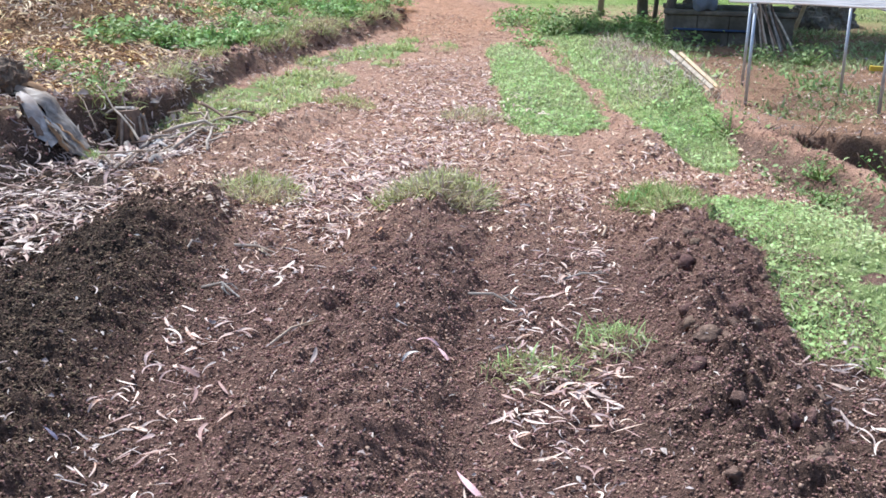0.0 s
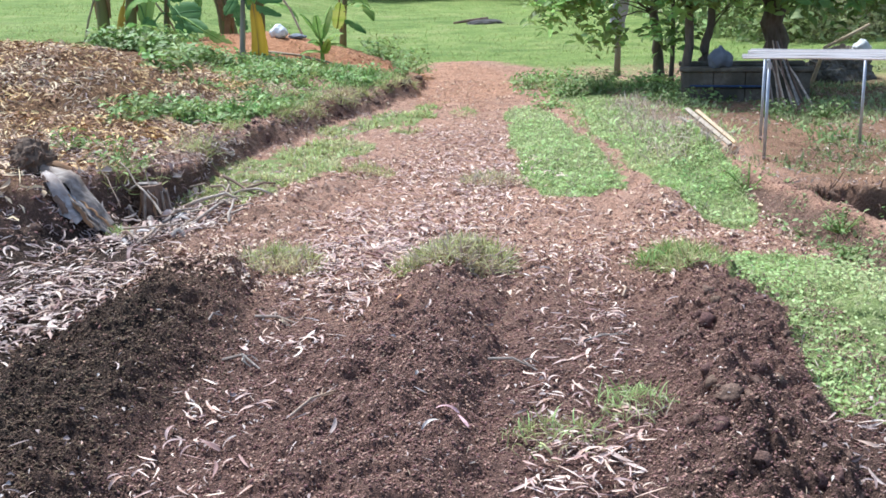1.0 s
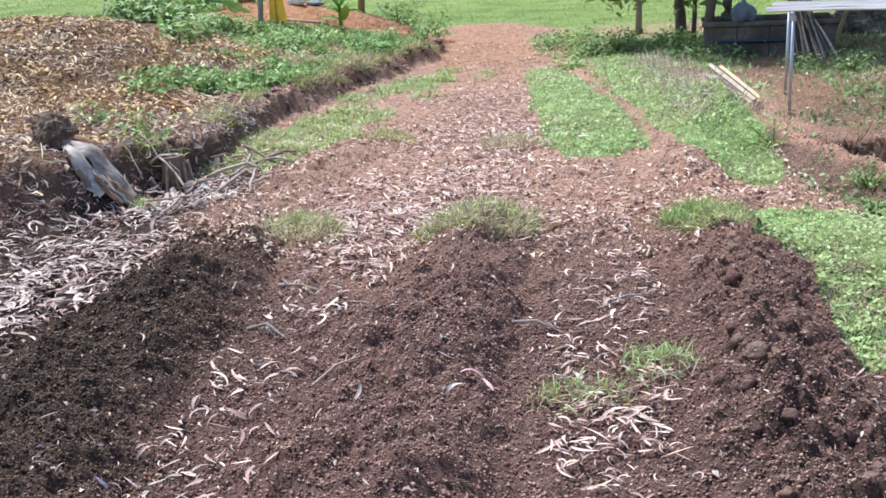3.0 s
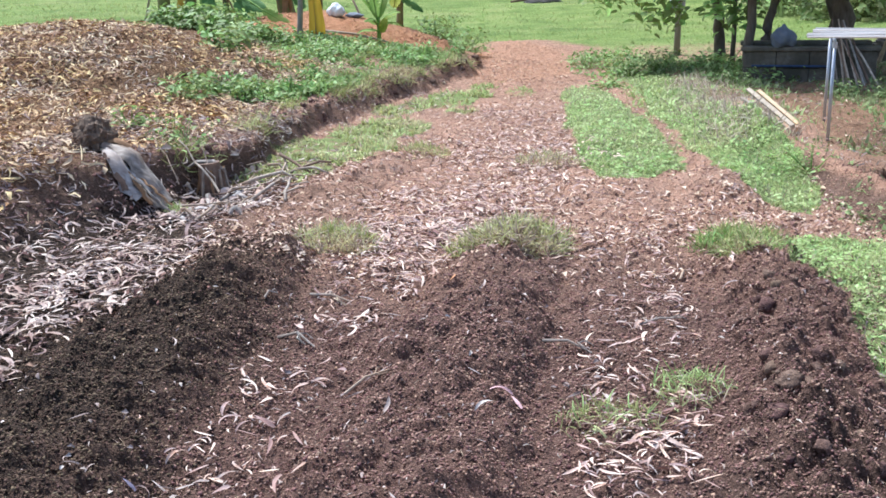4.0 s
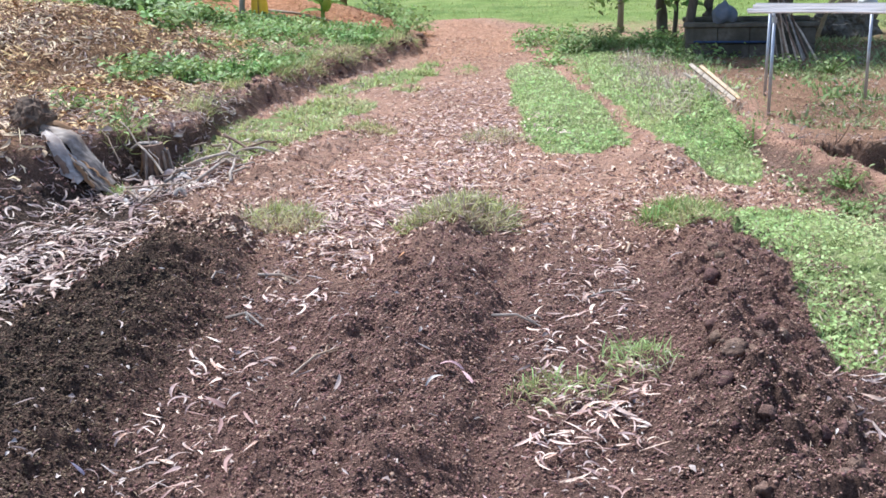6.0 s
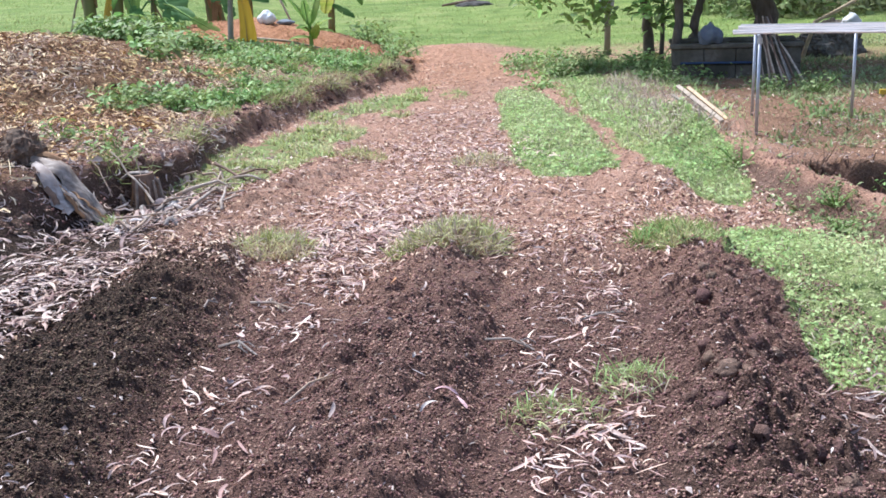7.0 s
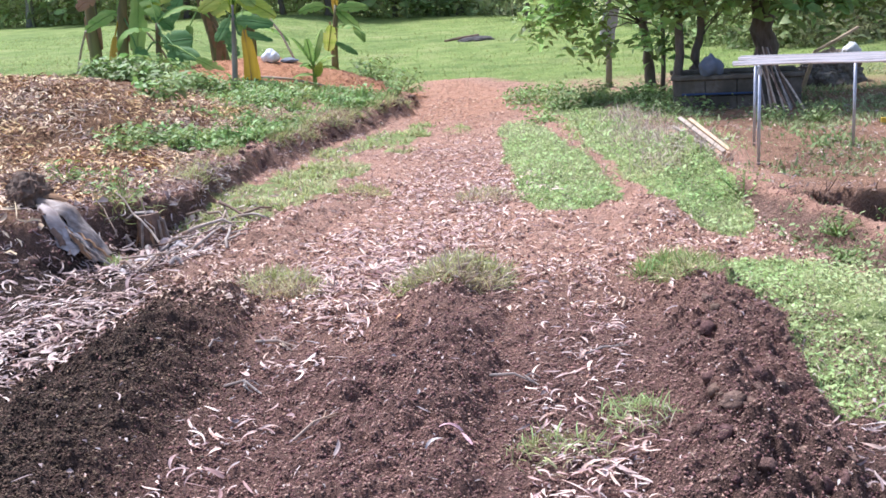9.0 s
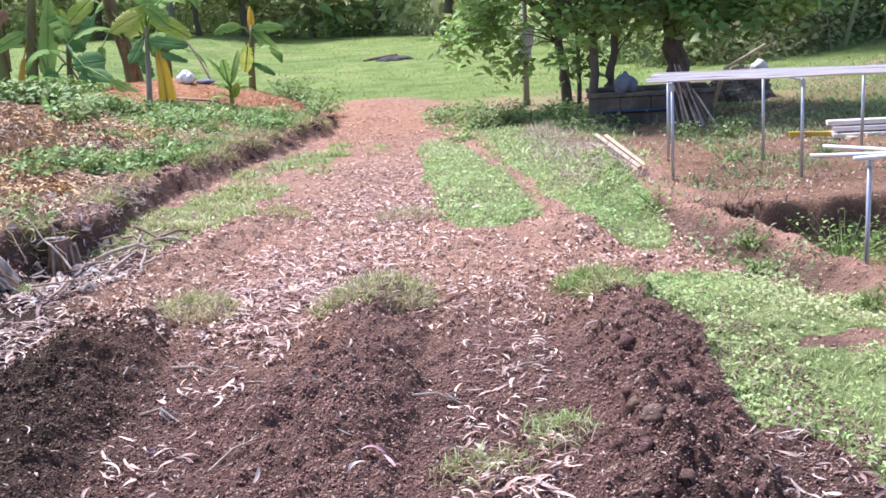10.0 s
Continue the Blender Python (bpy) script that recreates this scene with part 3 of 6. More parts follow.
M_DARKCLOD = grainy("dark moist clods", (0.07, 0.044, 0.035), (0.25, 0.155, 0.122), (0.16, 0.098, 0.076), 70, 0.95, spec=0.1, relief=1.0, depth=0.012, island=0.3)
M_PURPLE = grainy("purple-grey dead leaf", (0.13, 0.11, 0.16), (0.33, 0.29, 0.36), (0.09, 0.07, 0.09), 22, 0.5, relief=0.5)
M_PINK = grainy("pinkish dry leaf", (0.66, 0.38, 0.36), (0.80, 0.52, 0.50), None, 25, 0.65, relief=0.3)
M_ORANGE = grainy("orange-brown leaf", (0.44, 0.20, 0.09), (0.56, 0.30, 0.15), None, 25, 0.7, relief=0.3)
M_DARKHEAP = grainy("dark heap", (0.05, 0.045, 0.04), (0.11, 0.10, 0.09), None, 6, 0.9, relief=0.8, depth=0.03)
M_RUBBISH = grainy("garden rubbish", (0.05, 0.042, 0.035), (0.30, 0.27, 0.24), (0.16, 0.13, 0.10), 16, 0.9, relief=0.8, depth=0.02)
M_CLAY = grainy("clay lumps", (0.33, 0.148, 0.07), (0.56, 0.30, 0.165), (0.47, 0.235, 0.13), 30, 0.92, spec=0.1, relief=0.6, depth=0.006, island=0.35)


# ---------------------------------------------------------------- litter pieces
def sickle(bend, curl, wide, segs=6, twist=0.0, lift=0.0):
    """A curved narrow leaf, one unit long."""
    v, f, x, y, a = [], [], 0.0, 0.0, -bend / 2
    for i in range(segs + 1):
        t = i / segs
        w = wide * (math.sin(math.pi * min(1, 0.08 + 0.9 * t)) ** 0.7) * (1 if i < segs else 0.15)
        nx, ny = -math.sin(a), math.cos(a)
        z = lift + curl * math.sin(math.pi * t) + 0.03
        tw = twist * (t - 0.5)
        v += [(x - 0.4 + nx * w, y + ny * w, z + w * (0.5 + tw)), (x - 0.4, y, z), (x - 0.4 - nx * w, y - ny * w, z + w * (0.5 - tw))]
        x, y, a = x + math.cos(a) / segs, y + math.sin(a) / segs, a + bend / segs
    for i in range(segs):
        k = i * 3
        f += [(k, k + 1, k + 4, k + 3), (k + 1, k + 2, k + 5, k + 4)]
    return v, f


SICKLES = [sickle(b, c, w, 6, t) for b, c, w, t in ((0.3, 0.03, 0.045, 0.8), (0.8, 0.05, 0.06, 1.6), (1.3, 0.04, 0.042, -1.6), (1.9, 0.06, 0.048, 1.2), (-0.7, 0.06, 0.08, 2.0), (2.6, 0.06, 0.04, -1.8), (0.15, 0.01, 0.028, 0.4), (-1.3, 0.07, 0.055, -2.2))]
FLAKES = [sickle(b, c, w, 2, t) for b, c, w, t in ((0.3, 0.1, 0.16, 0.4), (0.9, 0.15, 0.22, 1.0), (-0.6, 0.05, 0.12, -0.8), (0.0, 0.2, 0.3, 0.5))]


def lump(seed, subdivisions=1, rough=0.3):
    bm = bmesh.new()
    bmesh.ops.create_icosphere(bm, subdivisions=subdivisions, radius=0.5)
    r = random.Random(seed)
    for v in bm.verts:
        v.co *= 1 + r.uniform(-rough, rough)
        v.co.z *= 0.75
    bm.verts.index_update()
    out = [tuple(v.co) for v in bm.verts], [tuple(v.index for v in f.verts) for f in bm.faces]
    bm.free()
    return out


def crumb(seed):
    """A jagged crumb of eight faces."""
    q = random.Random(seed)
    v = [Vector(p) * 0.5 * q.uniform(0.6, 1.3) + Vector((q.uniform(-0.12, 0.12), q.uniform(-0.12, 0.12), 0)) for p in ((1, 0, 0), (0, 1, 0), (-1, 0, 0), (0, -1, 0), (0, 0, 0.8), (0, 0, -0.8))]
    return [(p.x, p.y, p.z * 0.6) for p in v], [(0, 1, 4), (1, 2, 4), (2, 3, 4), (3, 0, 4), (1, 0, 5), (2, 1, 5), (3, 2, 5), (0, 3, 5)]


LUMPS = [crumb(i) for i in range(12)]


def clod(seed):
    """A rough broken clod, flattened and half sunk."""
    bm = bmesh.new()
    bmesh.ops.create_icosphere(bm, subdivisions=2, radius=0.5)
    for v in bm.verts:
        k = 1 + 0.8 * noise.noise(v.co * 3.2 + Vector((seed * 3.1, 0, 0))) + 0.75 * noise.noise(v.co * 8.5 + Vector((0, seed * 2.3, 0)))
        v.co = Vector((v.co.x * k, v.co.y * k * 0.8, v.co.z * k * 0.55))
    bm.verts.index_update()
    out = [tuple(v.co) for v in bm.verts], [tuple(v.index for v in f.verts) for f in bm.faces]
    bm.free()
    return out


CLODS = [clod(i) for i in range(6)]


def litter(name, n, boxed, density, size, templates, material, label, category, tilt=0.25, lift=0.006, near=0.0, power=1.0):
    x, y = sown(n, *boxed, density, near)
    k = len(x)
    up = normals(x, y, 0.1)
    s = size[0] + (size[1] - size[0]) * RNG.uniform(0, 1, k) ** power
    m = turned(k, up, size, tilt, s)
    z = height(x, y) + lift + RNG.uniform(0, 1, k) * lift * 2
    return merged(name, templates, RNG.integers(0, len(templates), k), m, np.stack([x, y, z], -1), material, label, category)


def patchy(x, y, scale, seed, lo=-0.2, hi=0.5):
    return smooth(lo, hi, fbm(x * scale, y * scale, seed, 3))


def trough(x, y):
    b, d = bank(x, y)
    edge = along(y, (2, -1.95), (3.4, -1.86), (4.2, -1.84), (5.2, -1.72), (6, -1.62), (6.8, -1.5), (7.4, -1.6))
    return smooth(0.12, -0.18, x - edge + 0.12 * fbm(x * 3, y * 3, 52, 2)) * smooth(0.2, 0.04, b) * (1 - smooth(6.9, 7.6, y)) * (0.3 + 0.7 * patchy(x, y, 1.9, 61, -0.6, 0.2)) * (0.4 + 0.6 * patchy(x, y, 5.0, 62, -0.5, 0.3))


def furrow(x, y):
    c1 = along(y, (2, -0.9), (2.6, -0.88), (4, -0.8), (5, -0.62), (6, -0.5), (7, -0.2), (8.5, 0.05))
    w1 = along(y, (2, 0.2), (4, 0.22), (4.8, 0.28), (6, 0.5), (7.5, 0.55), (8.5, 0.5))
    c2 = along(y, (2.4, 0.28), (3, 0.42), (3.5, 0.46), (4.3, 0.55), (5, 0.6))
    a = smooth(1.1, 0.5, np.abs(x - c1) / w1) * along(y, (2, 0.12), (3.2, 0.08), (4, 0.2), (4.6, 0.7), (7.5, 0.8), (8.5, 0.3))
    b = smooth(1.1, 0.5, np.abs(x - c2) / 0.26) * along(y, (2.4, 0.1), (2.7, 0.2), (3.2, 0.2), (3.45, 0.12), (3.7, 0.35), (4.3, 0.5), (4.8, 0.3), (5.5, 0.1))
    return np.maximum(a, b) * (0.15 + 0.85 * patchy(x, y, 2.3, 66, -0.3, 0.4))


def near_right(x, y):
    return smooth(1.1, 0.6, blob(x, y, 1.42, 3.05, 0.28, 0.42))


def tilled_only(x, y):
    return zone_masks(x, y)["tilled"]


def on_ridges(x, y):
    r = ridges(x, y)
    return np.clip(r[0] + r[1] + r[2] + r[3], 0, 1) ** 0.7


def path_only(x, y):
    m = zone_masks(x, y)
    b, d = bank(x, y)
    return (1 - b) * (1 - np.clip(m["grass"] * 1.6, 0, 1)) * (1 - m["lawn"]) * smooth(2.5, 2.2, x) * (0.4 + 0.6 * patchy(x, y, 1.4, 71))


litter("leaf_litter", 7000, (-3.9, -1.3, 0.6, 7.6), trough, (0.035, 0.14), SICKLES, M_LEAF, "thick litter of pale curled dry leaves in the trough", "leaf litter", 0.16, 0.012, 0, 1.3)
litter("leaf_flakes", 2600, (-3.9, -1.3, 0.6, 7.6), trough, (0.02, 0.06), FLAKES, M_REDFIBRE, "broken brown leaf pieces under the curled leaves", "leaf litter", 0.3, 0.006)
litter("leaf_flakes", 420, (-2.75, -1.7, 6.4, 7.7), lambda x, y: np.ones_like(x), (0.03, 0.1), SICKLES + FLAKES, M_LEAF, "pale dry leaves round the dead stumps", "leaf litter", 0.4, 0.01)
litter("leaf_litter", 2500, (-1.6, 1.2, 0.6, 8.6), furrow, (0.03, 0.12), SICKLES, M_PATHLEAF, "scattered pale sickle-shaped dry leaves between the ridges", "leaf litter", 0.16, 0.009, 0, 1.3)
litter("leaf_litter", 130, (1.0, 1.8, 2.4, 3.6), near_right, (0.03, 0.10), SICKLES, M_LEAF, "pale curled dry leaves beside the grass", "leaf litter", 0.25, 0.007)
litter("leaf_litter", 130, (-2.0, 1.6, 0.6, 5.6), tilled_only, (0.03, 0.10), SICKLES, M_LEAF, "sparse pale dry leaves on the dark soil", "leaf litter", 0.35, 0.008)
litter("leaf_flakes", 8500, (-1.8, 2.0, 4.8, 16.0), path_only, (0.012, 0.05), FLAKES, M_FLAKE, "small brown and pale leaf flakes on the red path", "leaf litter", 0.15, 0.006, 5.5)
litter("leaf_litter", 3800, (-1.5, 1.8, 5.0, 11.0), lambda x, y: path_only(x, y) * (0.25 + 0.75 * smooth(1.0, 0.4, np.abs(x - along(y, (5, -0.45), (7, -0.15), (9, 0.1), (11, 0.1))) / 0.8)), (0.03, 0.1), SICKLES, M_PATHLEAF, "loose pale dry leaves strewn over the red path", "leaf litter", 0.18, 0.008)
litter("straw_bits", 4200, (-2.0, 1.7, 0.6, 6.0), lambda x, y: tilled_only(x, y) * (0.3 + 0.7 * smooth(-1.7, -0.9, x)), (0.006, 0.035), [sickle(0.5, 0.1, 0.04, 2), sickle(-0.9, 0.1, 0.03, 2, 1.0), sickle(0.1, 0.1, 0.05, 2, -1.0)], M_FIBRE, "fine straw and root bits in the tilled soil", "straw", 0.35, 0.006, 0, 2.0)
litter("root_bits", 14000, (-2.0, 1.7, 0.6, 6.0), tilled_only, (0.006, 0.024), [sickle(0.5, 0.1, 0.05, 2), sickle(-0.9, 0.15, 0.04, 2, 1.0), sickle(0.1, 0.2, 0.07, 2, -1.0)], M_REDFIBRE, "reddish-brown root and leaf bits in the tilled soil", "soil", 0.4, 0.005, 0, 2.0)
litter("soil_crumbs", 85000, (-1.3, 1.7, 0.6, 5.7), lambda x, y: tilled_only(x, y) * (0.75 + 0.25 * on_ridges(x, y)) * smooth(-1.3, -0.8, x), (0.005, 0.018), LUMPS, M_CLOD, "loose reddish-brown crumbs of tilled soil", "soil", 0.5, 0.002, 0, 2.6)
litter("humus_crumbs", 48000, (-2.2, -0.7, 0.6, 5.9), lambda x, y: tilled_only(x, y) * (0.4 + 0.6 * on_ridges(x, y)) * smooth(-0.7, -1.2, x), (0.005, 0.018), LUMPS, M_HUMUS, "loose dark crumbs of humus soil", "soil", 0.5, 0.002, 0, 2.6)
litter("soil_clods", 230, (0.5, 1.7, 2.1, 5.7), lambda x, y: on_ridges(x, y) * (0.25 + 0.75 * smooth(0.5, 0.9, x)), (0.025, 0.085), CLODS, M_DARKCLOD, "clods of dark brown soil on the ridges", "soil", 0.6, -0.006, 0, 2.5)
litter("red_soil_crumbs", 26000, (-1.8, 2.5, 3.6, 18.0), lambda x, y: path_only(x, y) * (1 - 0.9 * tilled_only(x, y)), (0.006, 0.024), LUMPS, M_REDCLOD, "crumbs of red soil on the path", "soil", 0.5, 0.001, 6.0, 2.0)


def mulch_zone(x, y):
    return zone_masks(x, y)["mulch"] * (0.5 + 0.5 * patchy(x, y, 0.9, 81, -0.5, 0.3))


def bank_slope(x, y):
    b, d = bank(x, y)
    return smooth(0.1, 0.5, b) * smooth(1.6, 0.2, d - 0.1 * y) * (1 - smooth(8.5, 10, y)) * patchy(x, y, 1.7, 83, -0.1, 0.4)


litter("wood_chips", 20000, (-8.5, -1.9, 4.5, 14.5), mulch_zone, (0.025, 0.08), FLAKES, M_CHIP, "orange-brown bark and leaf mulch on the bank", "mulch", 0.35, 0.012, 10.0, 1.4)
litter("wood_chips", 19000, (-8.5, -1.9, 4.5, 14.5), mulch_zone, (0.05, 0.16), SICKLES, M_CHIP, "curled tan leaves and bark strips in the mulch", "mulch", 0.3, 0.016, 10.0, 1.4)
litter("leaf_litter", 5200, (-7.0, -1.7, 3.5, 13.0), lambda x, y: np.maximum(mulch_zone(x, y) * 0.7, bank_slope(x, y)), (0.03, 0.11), SICKLES, M_LEAF, "pale curled dry leaves on top of the bank", "leaf litter", 0.4, 0.012, 8.0)
litter("leaf_litter", 2600, (-4.6, -1.9, 4.0, 9.5), lambda x, y: bank_slope(x, y) + 0.3 * smooth(0.02, 0.3, bank(x, y)[0]) * smooth(0.7, 0.2, bank(x, y)[1]), (0.03, 0.11), SICKLES, M_LEAF, "pale dry leaves caught on the slope of the bank", "leaf litter", 0.3, 0.008)
litter("leaf_litter", 700, (-2.3, -0.4, 7.0, 12.0), lambda x, y: smooth(0.55, 0.1, np.abs(x - foot_x(y) - 0.25)) * patchy(x, y, 2.0, 85, -0.3, 0.3), (0.03, 0.1), SICKLES, M_LEAF, "pale leaves along the foot of the bank", "leaf litter", 0.3, 0.008)
litter("leaf_litter", 5200, (-4.0, -0.5, 6.6, 13.0), lambda x, y: smooth(0.3, 0.7, bank(x, y)[0]) * smooth(1.5, 0.5, bank(x, y)[1]) * patchy(x, y, 2.4, 89, -0.3, 0.3), (0.025, 0.09), SICKLES, M_FLAKE, "brown leaf litter spilling over the edge of the bank", "leaf litter", 0.4, 0.012)
litter("bank_clods", 220, (-4.0, -0.3, 5.5, 15.0), lambda x, y: smooth(0.08, 0.3, bank(x, y)[0]) * smooth(0.45, 0.1, bank(x, y)[1]), (0.02, 0.1), CLODS, M_DARKCLOD, "dark clods and roots on the cut face of the bank", "soil", 0.6, 0.0, 0, 2.0)
litter("mulch_clods", 600, (-8.0, -2.2, 5.5, 14.0), mulch_zone, (0.02, 0.07), CLODS, M_CHIP, "brown clods in the mulch heap", "mulch", 0.5, 0.0, 9.0, 2.5)


# ---------------------------------------------------------------- grass
def blade(bend, wide, segs=3, lean=0.2):
    v, f, x, z, a = [], [], 0.0, 0.0, lean
    for i in range(segs + 1):
        w = wide * (1 - (i / segs) ** 1.6) + 0.002
        v += [(x, -w, z), (x, w, z)]
        x, z, a = x + math.sin(a) / segs, z + math.cos(a) / segs, a + bend / segs
    for i in range(segs):
        f.append((2 * i, 2 * i + 1, 2 * i + 3, 2 * i + 2))
    return v, f


BLADES = [blade(0.9, 0.03), blade(1.5, 0.035, 4), blade(2.2, 0.035, 4), blade(0.5, 0.028), blade(2.6, 0.03, 4, 0.6), blade(1.2, 0.03, 3, 1.0)]
BROAD = [blade(0.9, 0.13, 2, 0.5), blade(1.4, 0.17, 2, 0.7), blade(0.4, 0.1, 2, 0.9), blade(1.9, 0.12, 3, 0.3)]


def grass(name, n, boxed, density, size, templates, material, label, category="grass", tilt=0.2, near=0.0, kind="stuff", drop=0.01):
    x, y = sown(n, *boxed, density, near)
    k = len(x)
    up = np.tile(np.array([[0, 0, 1.0]]), (k, 1))
    m = turned(k, up, size, tilt)
    return merged(name, templates, RNG.integers(0, len(templates), k), m, np.stack([x, y, height(x, y) - drop], -1), material, label, category, kind=kind)


def turf(x, y):
    return smooth(0.35, 0.85, zone_masks(x, y)["grass"] + 0.35 * fbm(x * 3.5, y * 3.5, 91, 3)) * (0.25 + 0.75 * patchy(x, y, 2.8, 92, -0.6, 0.2))


TURFBLADES = BLADES + [blade(1.1, 0.07, 2, 0.6), blade(1.6, 0.06, 3, 0.4)]
grass("turf", 16000, (0.3, 2.3, 6.2, 13.2), turf, (0.025, 0.075), TURFBLADES, M_GRASS, "short fresh green grass beside the path", near=8.0)
grass("turf", 14000, (1.1, 2.9, 0.8, 5.9), turf, (0.018, 0.06), TURFBLADES, M_GRASS, "short green and yellowish grass along the ridge")
grass("turf", 3800, (-2.3, -0.2, 7.2, 13.2), turf, (0.04, 0.12), BROAD + BLADES, M_TUFT, "straggling half-dry grass along the foot of the bank", near=9.0)
grass("turf", 4200, (-2.3, -0.2, 7.2, 13.2), turf, (0.03, 0.10), BROAD + BLADES, M_GRASS, "thin pale green weeds along the foot of the bank", near=9.0)


def bank_green(x, y):
    b, d = bank(x, y)
    return smooth(0.6, 0.95, b) * smooth(0.15, 0.4, zone_masks(x, y)["grass"]) * (0.06 + 0.94 * patchy(x, y, 1.8, 107, -0.2, 0.35))


grass("bank_weeds", 9000, (-5.2, -0.4, 7.0, 15.5), bank_green, (0.05, 0.18), BROAD + BLADES, M_WEED, "low green grass and weeds on top of the bank", "weeds", 0.45, 10.0)
LEAVES = [([(0, 0, 0), (0.3, 0.2 + 0.05 * k, 0.05), (0.3, -0.2 - 0.05 * k, 0.05), (0.5, 0, 0), (1, 0, -0.12 - 0.08 * k), (0.72, 0.17, 0.0), (0.72, -0.17, 0.0)], [(0, 3, 5, 1), (0, 2, 6, 3), (5, 3, 4), (3, 6, 4)]) for k in range(3)]


def leafy(name, n, boxed, density, size, tall, material, label, category="weeds", near=0.0):
    """Single small leaves at up to the height given, as of creeping weeds."""
    x, y = sown(n, *boxed, density, near)
    k = len(x)
    up = np.stack([RNG.normal(0, 0.5, k), RNG.normal(-0.25, 0.5, k), np.ones(k)], -1)
    rise = tall * RNG.uniform(0, 1, k) ** 1.3 * (0.3 + 0.7 * patchy(x, y, 2.6, 143, -0.4, 0.4))
    return merged(name, LEAVES, RNG.integers(0, 3, k), turned(k, up, size, 0.3), np.stack([x, y, height(x, y) + 0.01 + rise], -1), material, label, category)


leafy("bank_weeds", 7500, (-5.2, -0.4, 7.0, 15.5), bank_green, (0.03, 0.085), 0.17, M_WEED, "creeping leafy green weeds on top of the bank", near=10.0)
leafy("turf", 6500, (1.1, 2.9, 0.8, 5.9), turf, (0.010, 0.032), 0.055, M_TURFLEAF, "small creeping leaves within the green grass", "grass")
leafy("turf", 5200, (0.3, 2.3, 6.2, 13.2), turf, (0.014, 0.045), 0.06, M_TURFLEAF, "small bright creeping leaves within the fresh grass", "grass", near=8.0)


def rough_side(x, y):
    return smooth(0.3, 0.0, np.abs(x - along(y, (8, 1.98), (10, 2.12), (12.5, 2.2))) - 0.22 + 0.2 * fbm(x * 2, y * 2, 93, 2)) * smooth(7.6, 8.8, y) * (1 - smooth(12, 13.5, y))


def lip(x, y):
    b, d = bank(x, y)
    return smooth(0.45, 0.8, b) * smooth(0.5, 0.25, d) * smooth(6.4, 7.2, y) * (1 - smooth(14, 15.5, y)) * patchy(x, y, 2.2, 87, -0.35, 0.3)


grass("dry_grass", 4200, (-3.4, -0.3, 6.3, 15.5), lip, (0.05, 0.17), BLADES, M_TUFT, "half-dry grass hanging over the edge of the bank", "grass", 0.9)
grass("dry_grass", 3600, (1.4, 3.0, 7.4, 13.6), rough_side, (0.06, 0.19), BLADES, M_STRAW, "pinkish dry seeding grass on the low berm", "grass", 0.5)
grass("rough_grass", 5200, (1.2, 3.4, 8.0, 15.5), lambda x, y: smooth(0.5, 0.0, np.abs(x - along(y, (8, 1.85), (12, 2.0), (15, 2.4))) - 0.4 - 0.06 * (y - 8)) * patchy(x, y, 1.2, 95, -0.4, 0.3), (0.04, 0.13), BLADES + BROAD, M_GRASS, "rough green grass beside the low berm", "grass", 0.3)


def field_zone(x, y):
    return smooth(0.35, 0.8, zone_masks(x, y)["lawn"]) * (0.4 + 0.6 * patchy(x, y, 0.6, 97, -0.5, 0.3))


grass("field_grass", 26000, (-9, 12, 13.5, 25), lambda x, y: field_zone(x, y) * (1 - smooth(20, 25, y)), (0.025, 0.07), BLADES + BROAD[:2], M_LAWN, "bright green mown grass of the open field", "grass", 0.4, 17.0)
grass("field_grass", 42000, (-16, 14, 18, 54), lambda x, y: (0.35 + 0.65 * patchy(x, y, 0.35, 98, -0.4, 0.3)) * smooth(18, 22, y), (0.04, 0.10), BLADES + BROAD + BROAD, M_LAWN, "tufts of taller grass over the open field", "grass", 0.4, 30.0)


def weedy_right(x, y):
    return smooth(2.6, 3.6, x) * smooth(6.9, 8.2, y + 0.3 * (x - 3)) * patchy(x, y, 0.9, 99, -0.25, 0.35) * (1 - smooth(17, 20, y)) * (0.5 + 0.5 * smooth(3.5, 5.5, x))


grass("weeds", 34000, (2.4, 12, 6.5, 20), weedy_right, (0.02, 0.085), BROAD + BLADES, M_SLOPEWEED, "scattered green weeds on bare soil round the benches", "weeds", 0.35)
litter("leaf_litter", 4600, (2.2, 9, 6.9, 15), lambda x, y: patchy(x, y, 0.9, 103, -0.3, 0.4) * smooth(0.5, 0.1, pit(x, y)), (0.015, 0.05), FLAKES, M_FLAKE, "brown and grey leaf litter on the soil by the benches", "leaf litter", 0.35, 0.01, 9.0)


litter("leaf_litter", 2600, (2.2, 7, 7.2, 13), lambda x, y: patchy(x, y, 1.1, 104, -0.3, 0.4) * smooth(0.5, 0.1, pit(x, y)), (0.02, 0.08), SICKLES, M_LEAF, "grey and pale dry leaves on the soil round the benches", "leaf litter", 0.3, 0.01, 9.0)
grass("weeds", 15000, (3.3, 9.5, 9.3, 14.2), lambda x, y: patchy(x, y, 1.0, 106, -0.45, 0.15), (0.04, 0.13), BROAD + BLADES, M_SLOPEWEED, "tangled green weeds below the large tree", "weeds", 0.35)


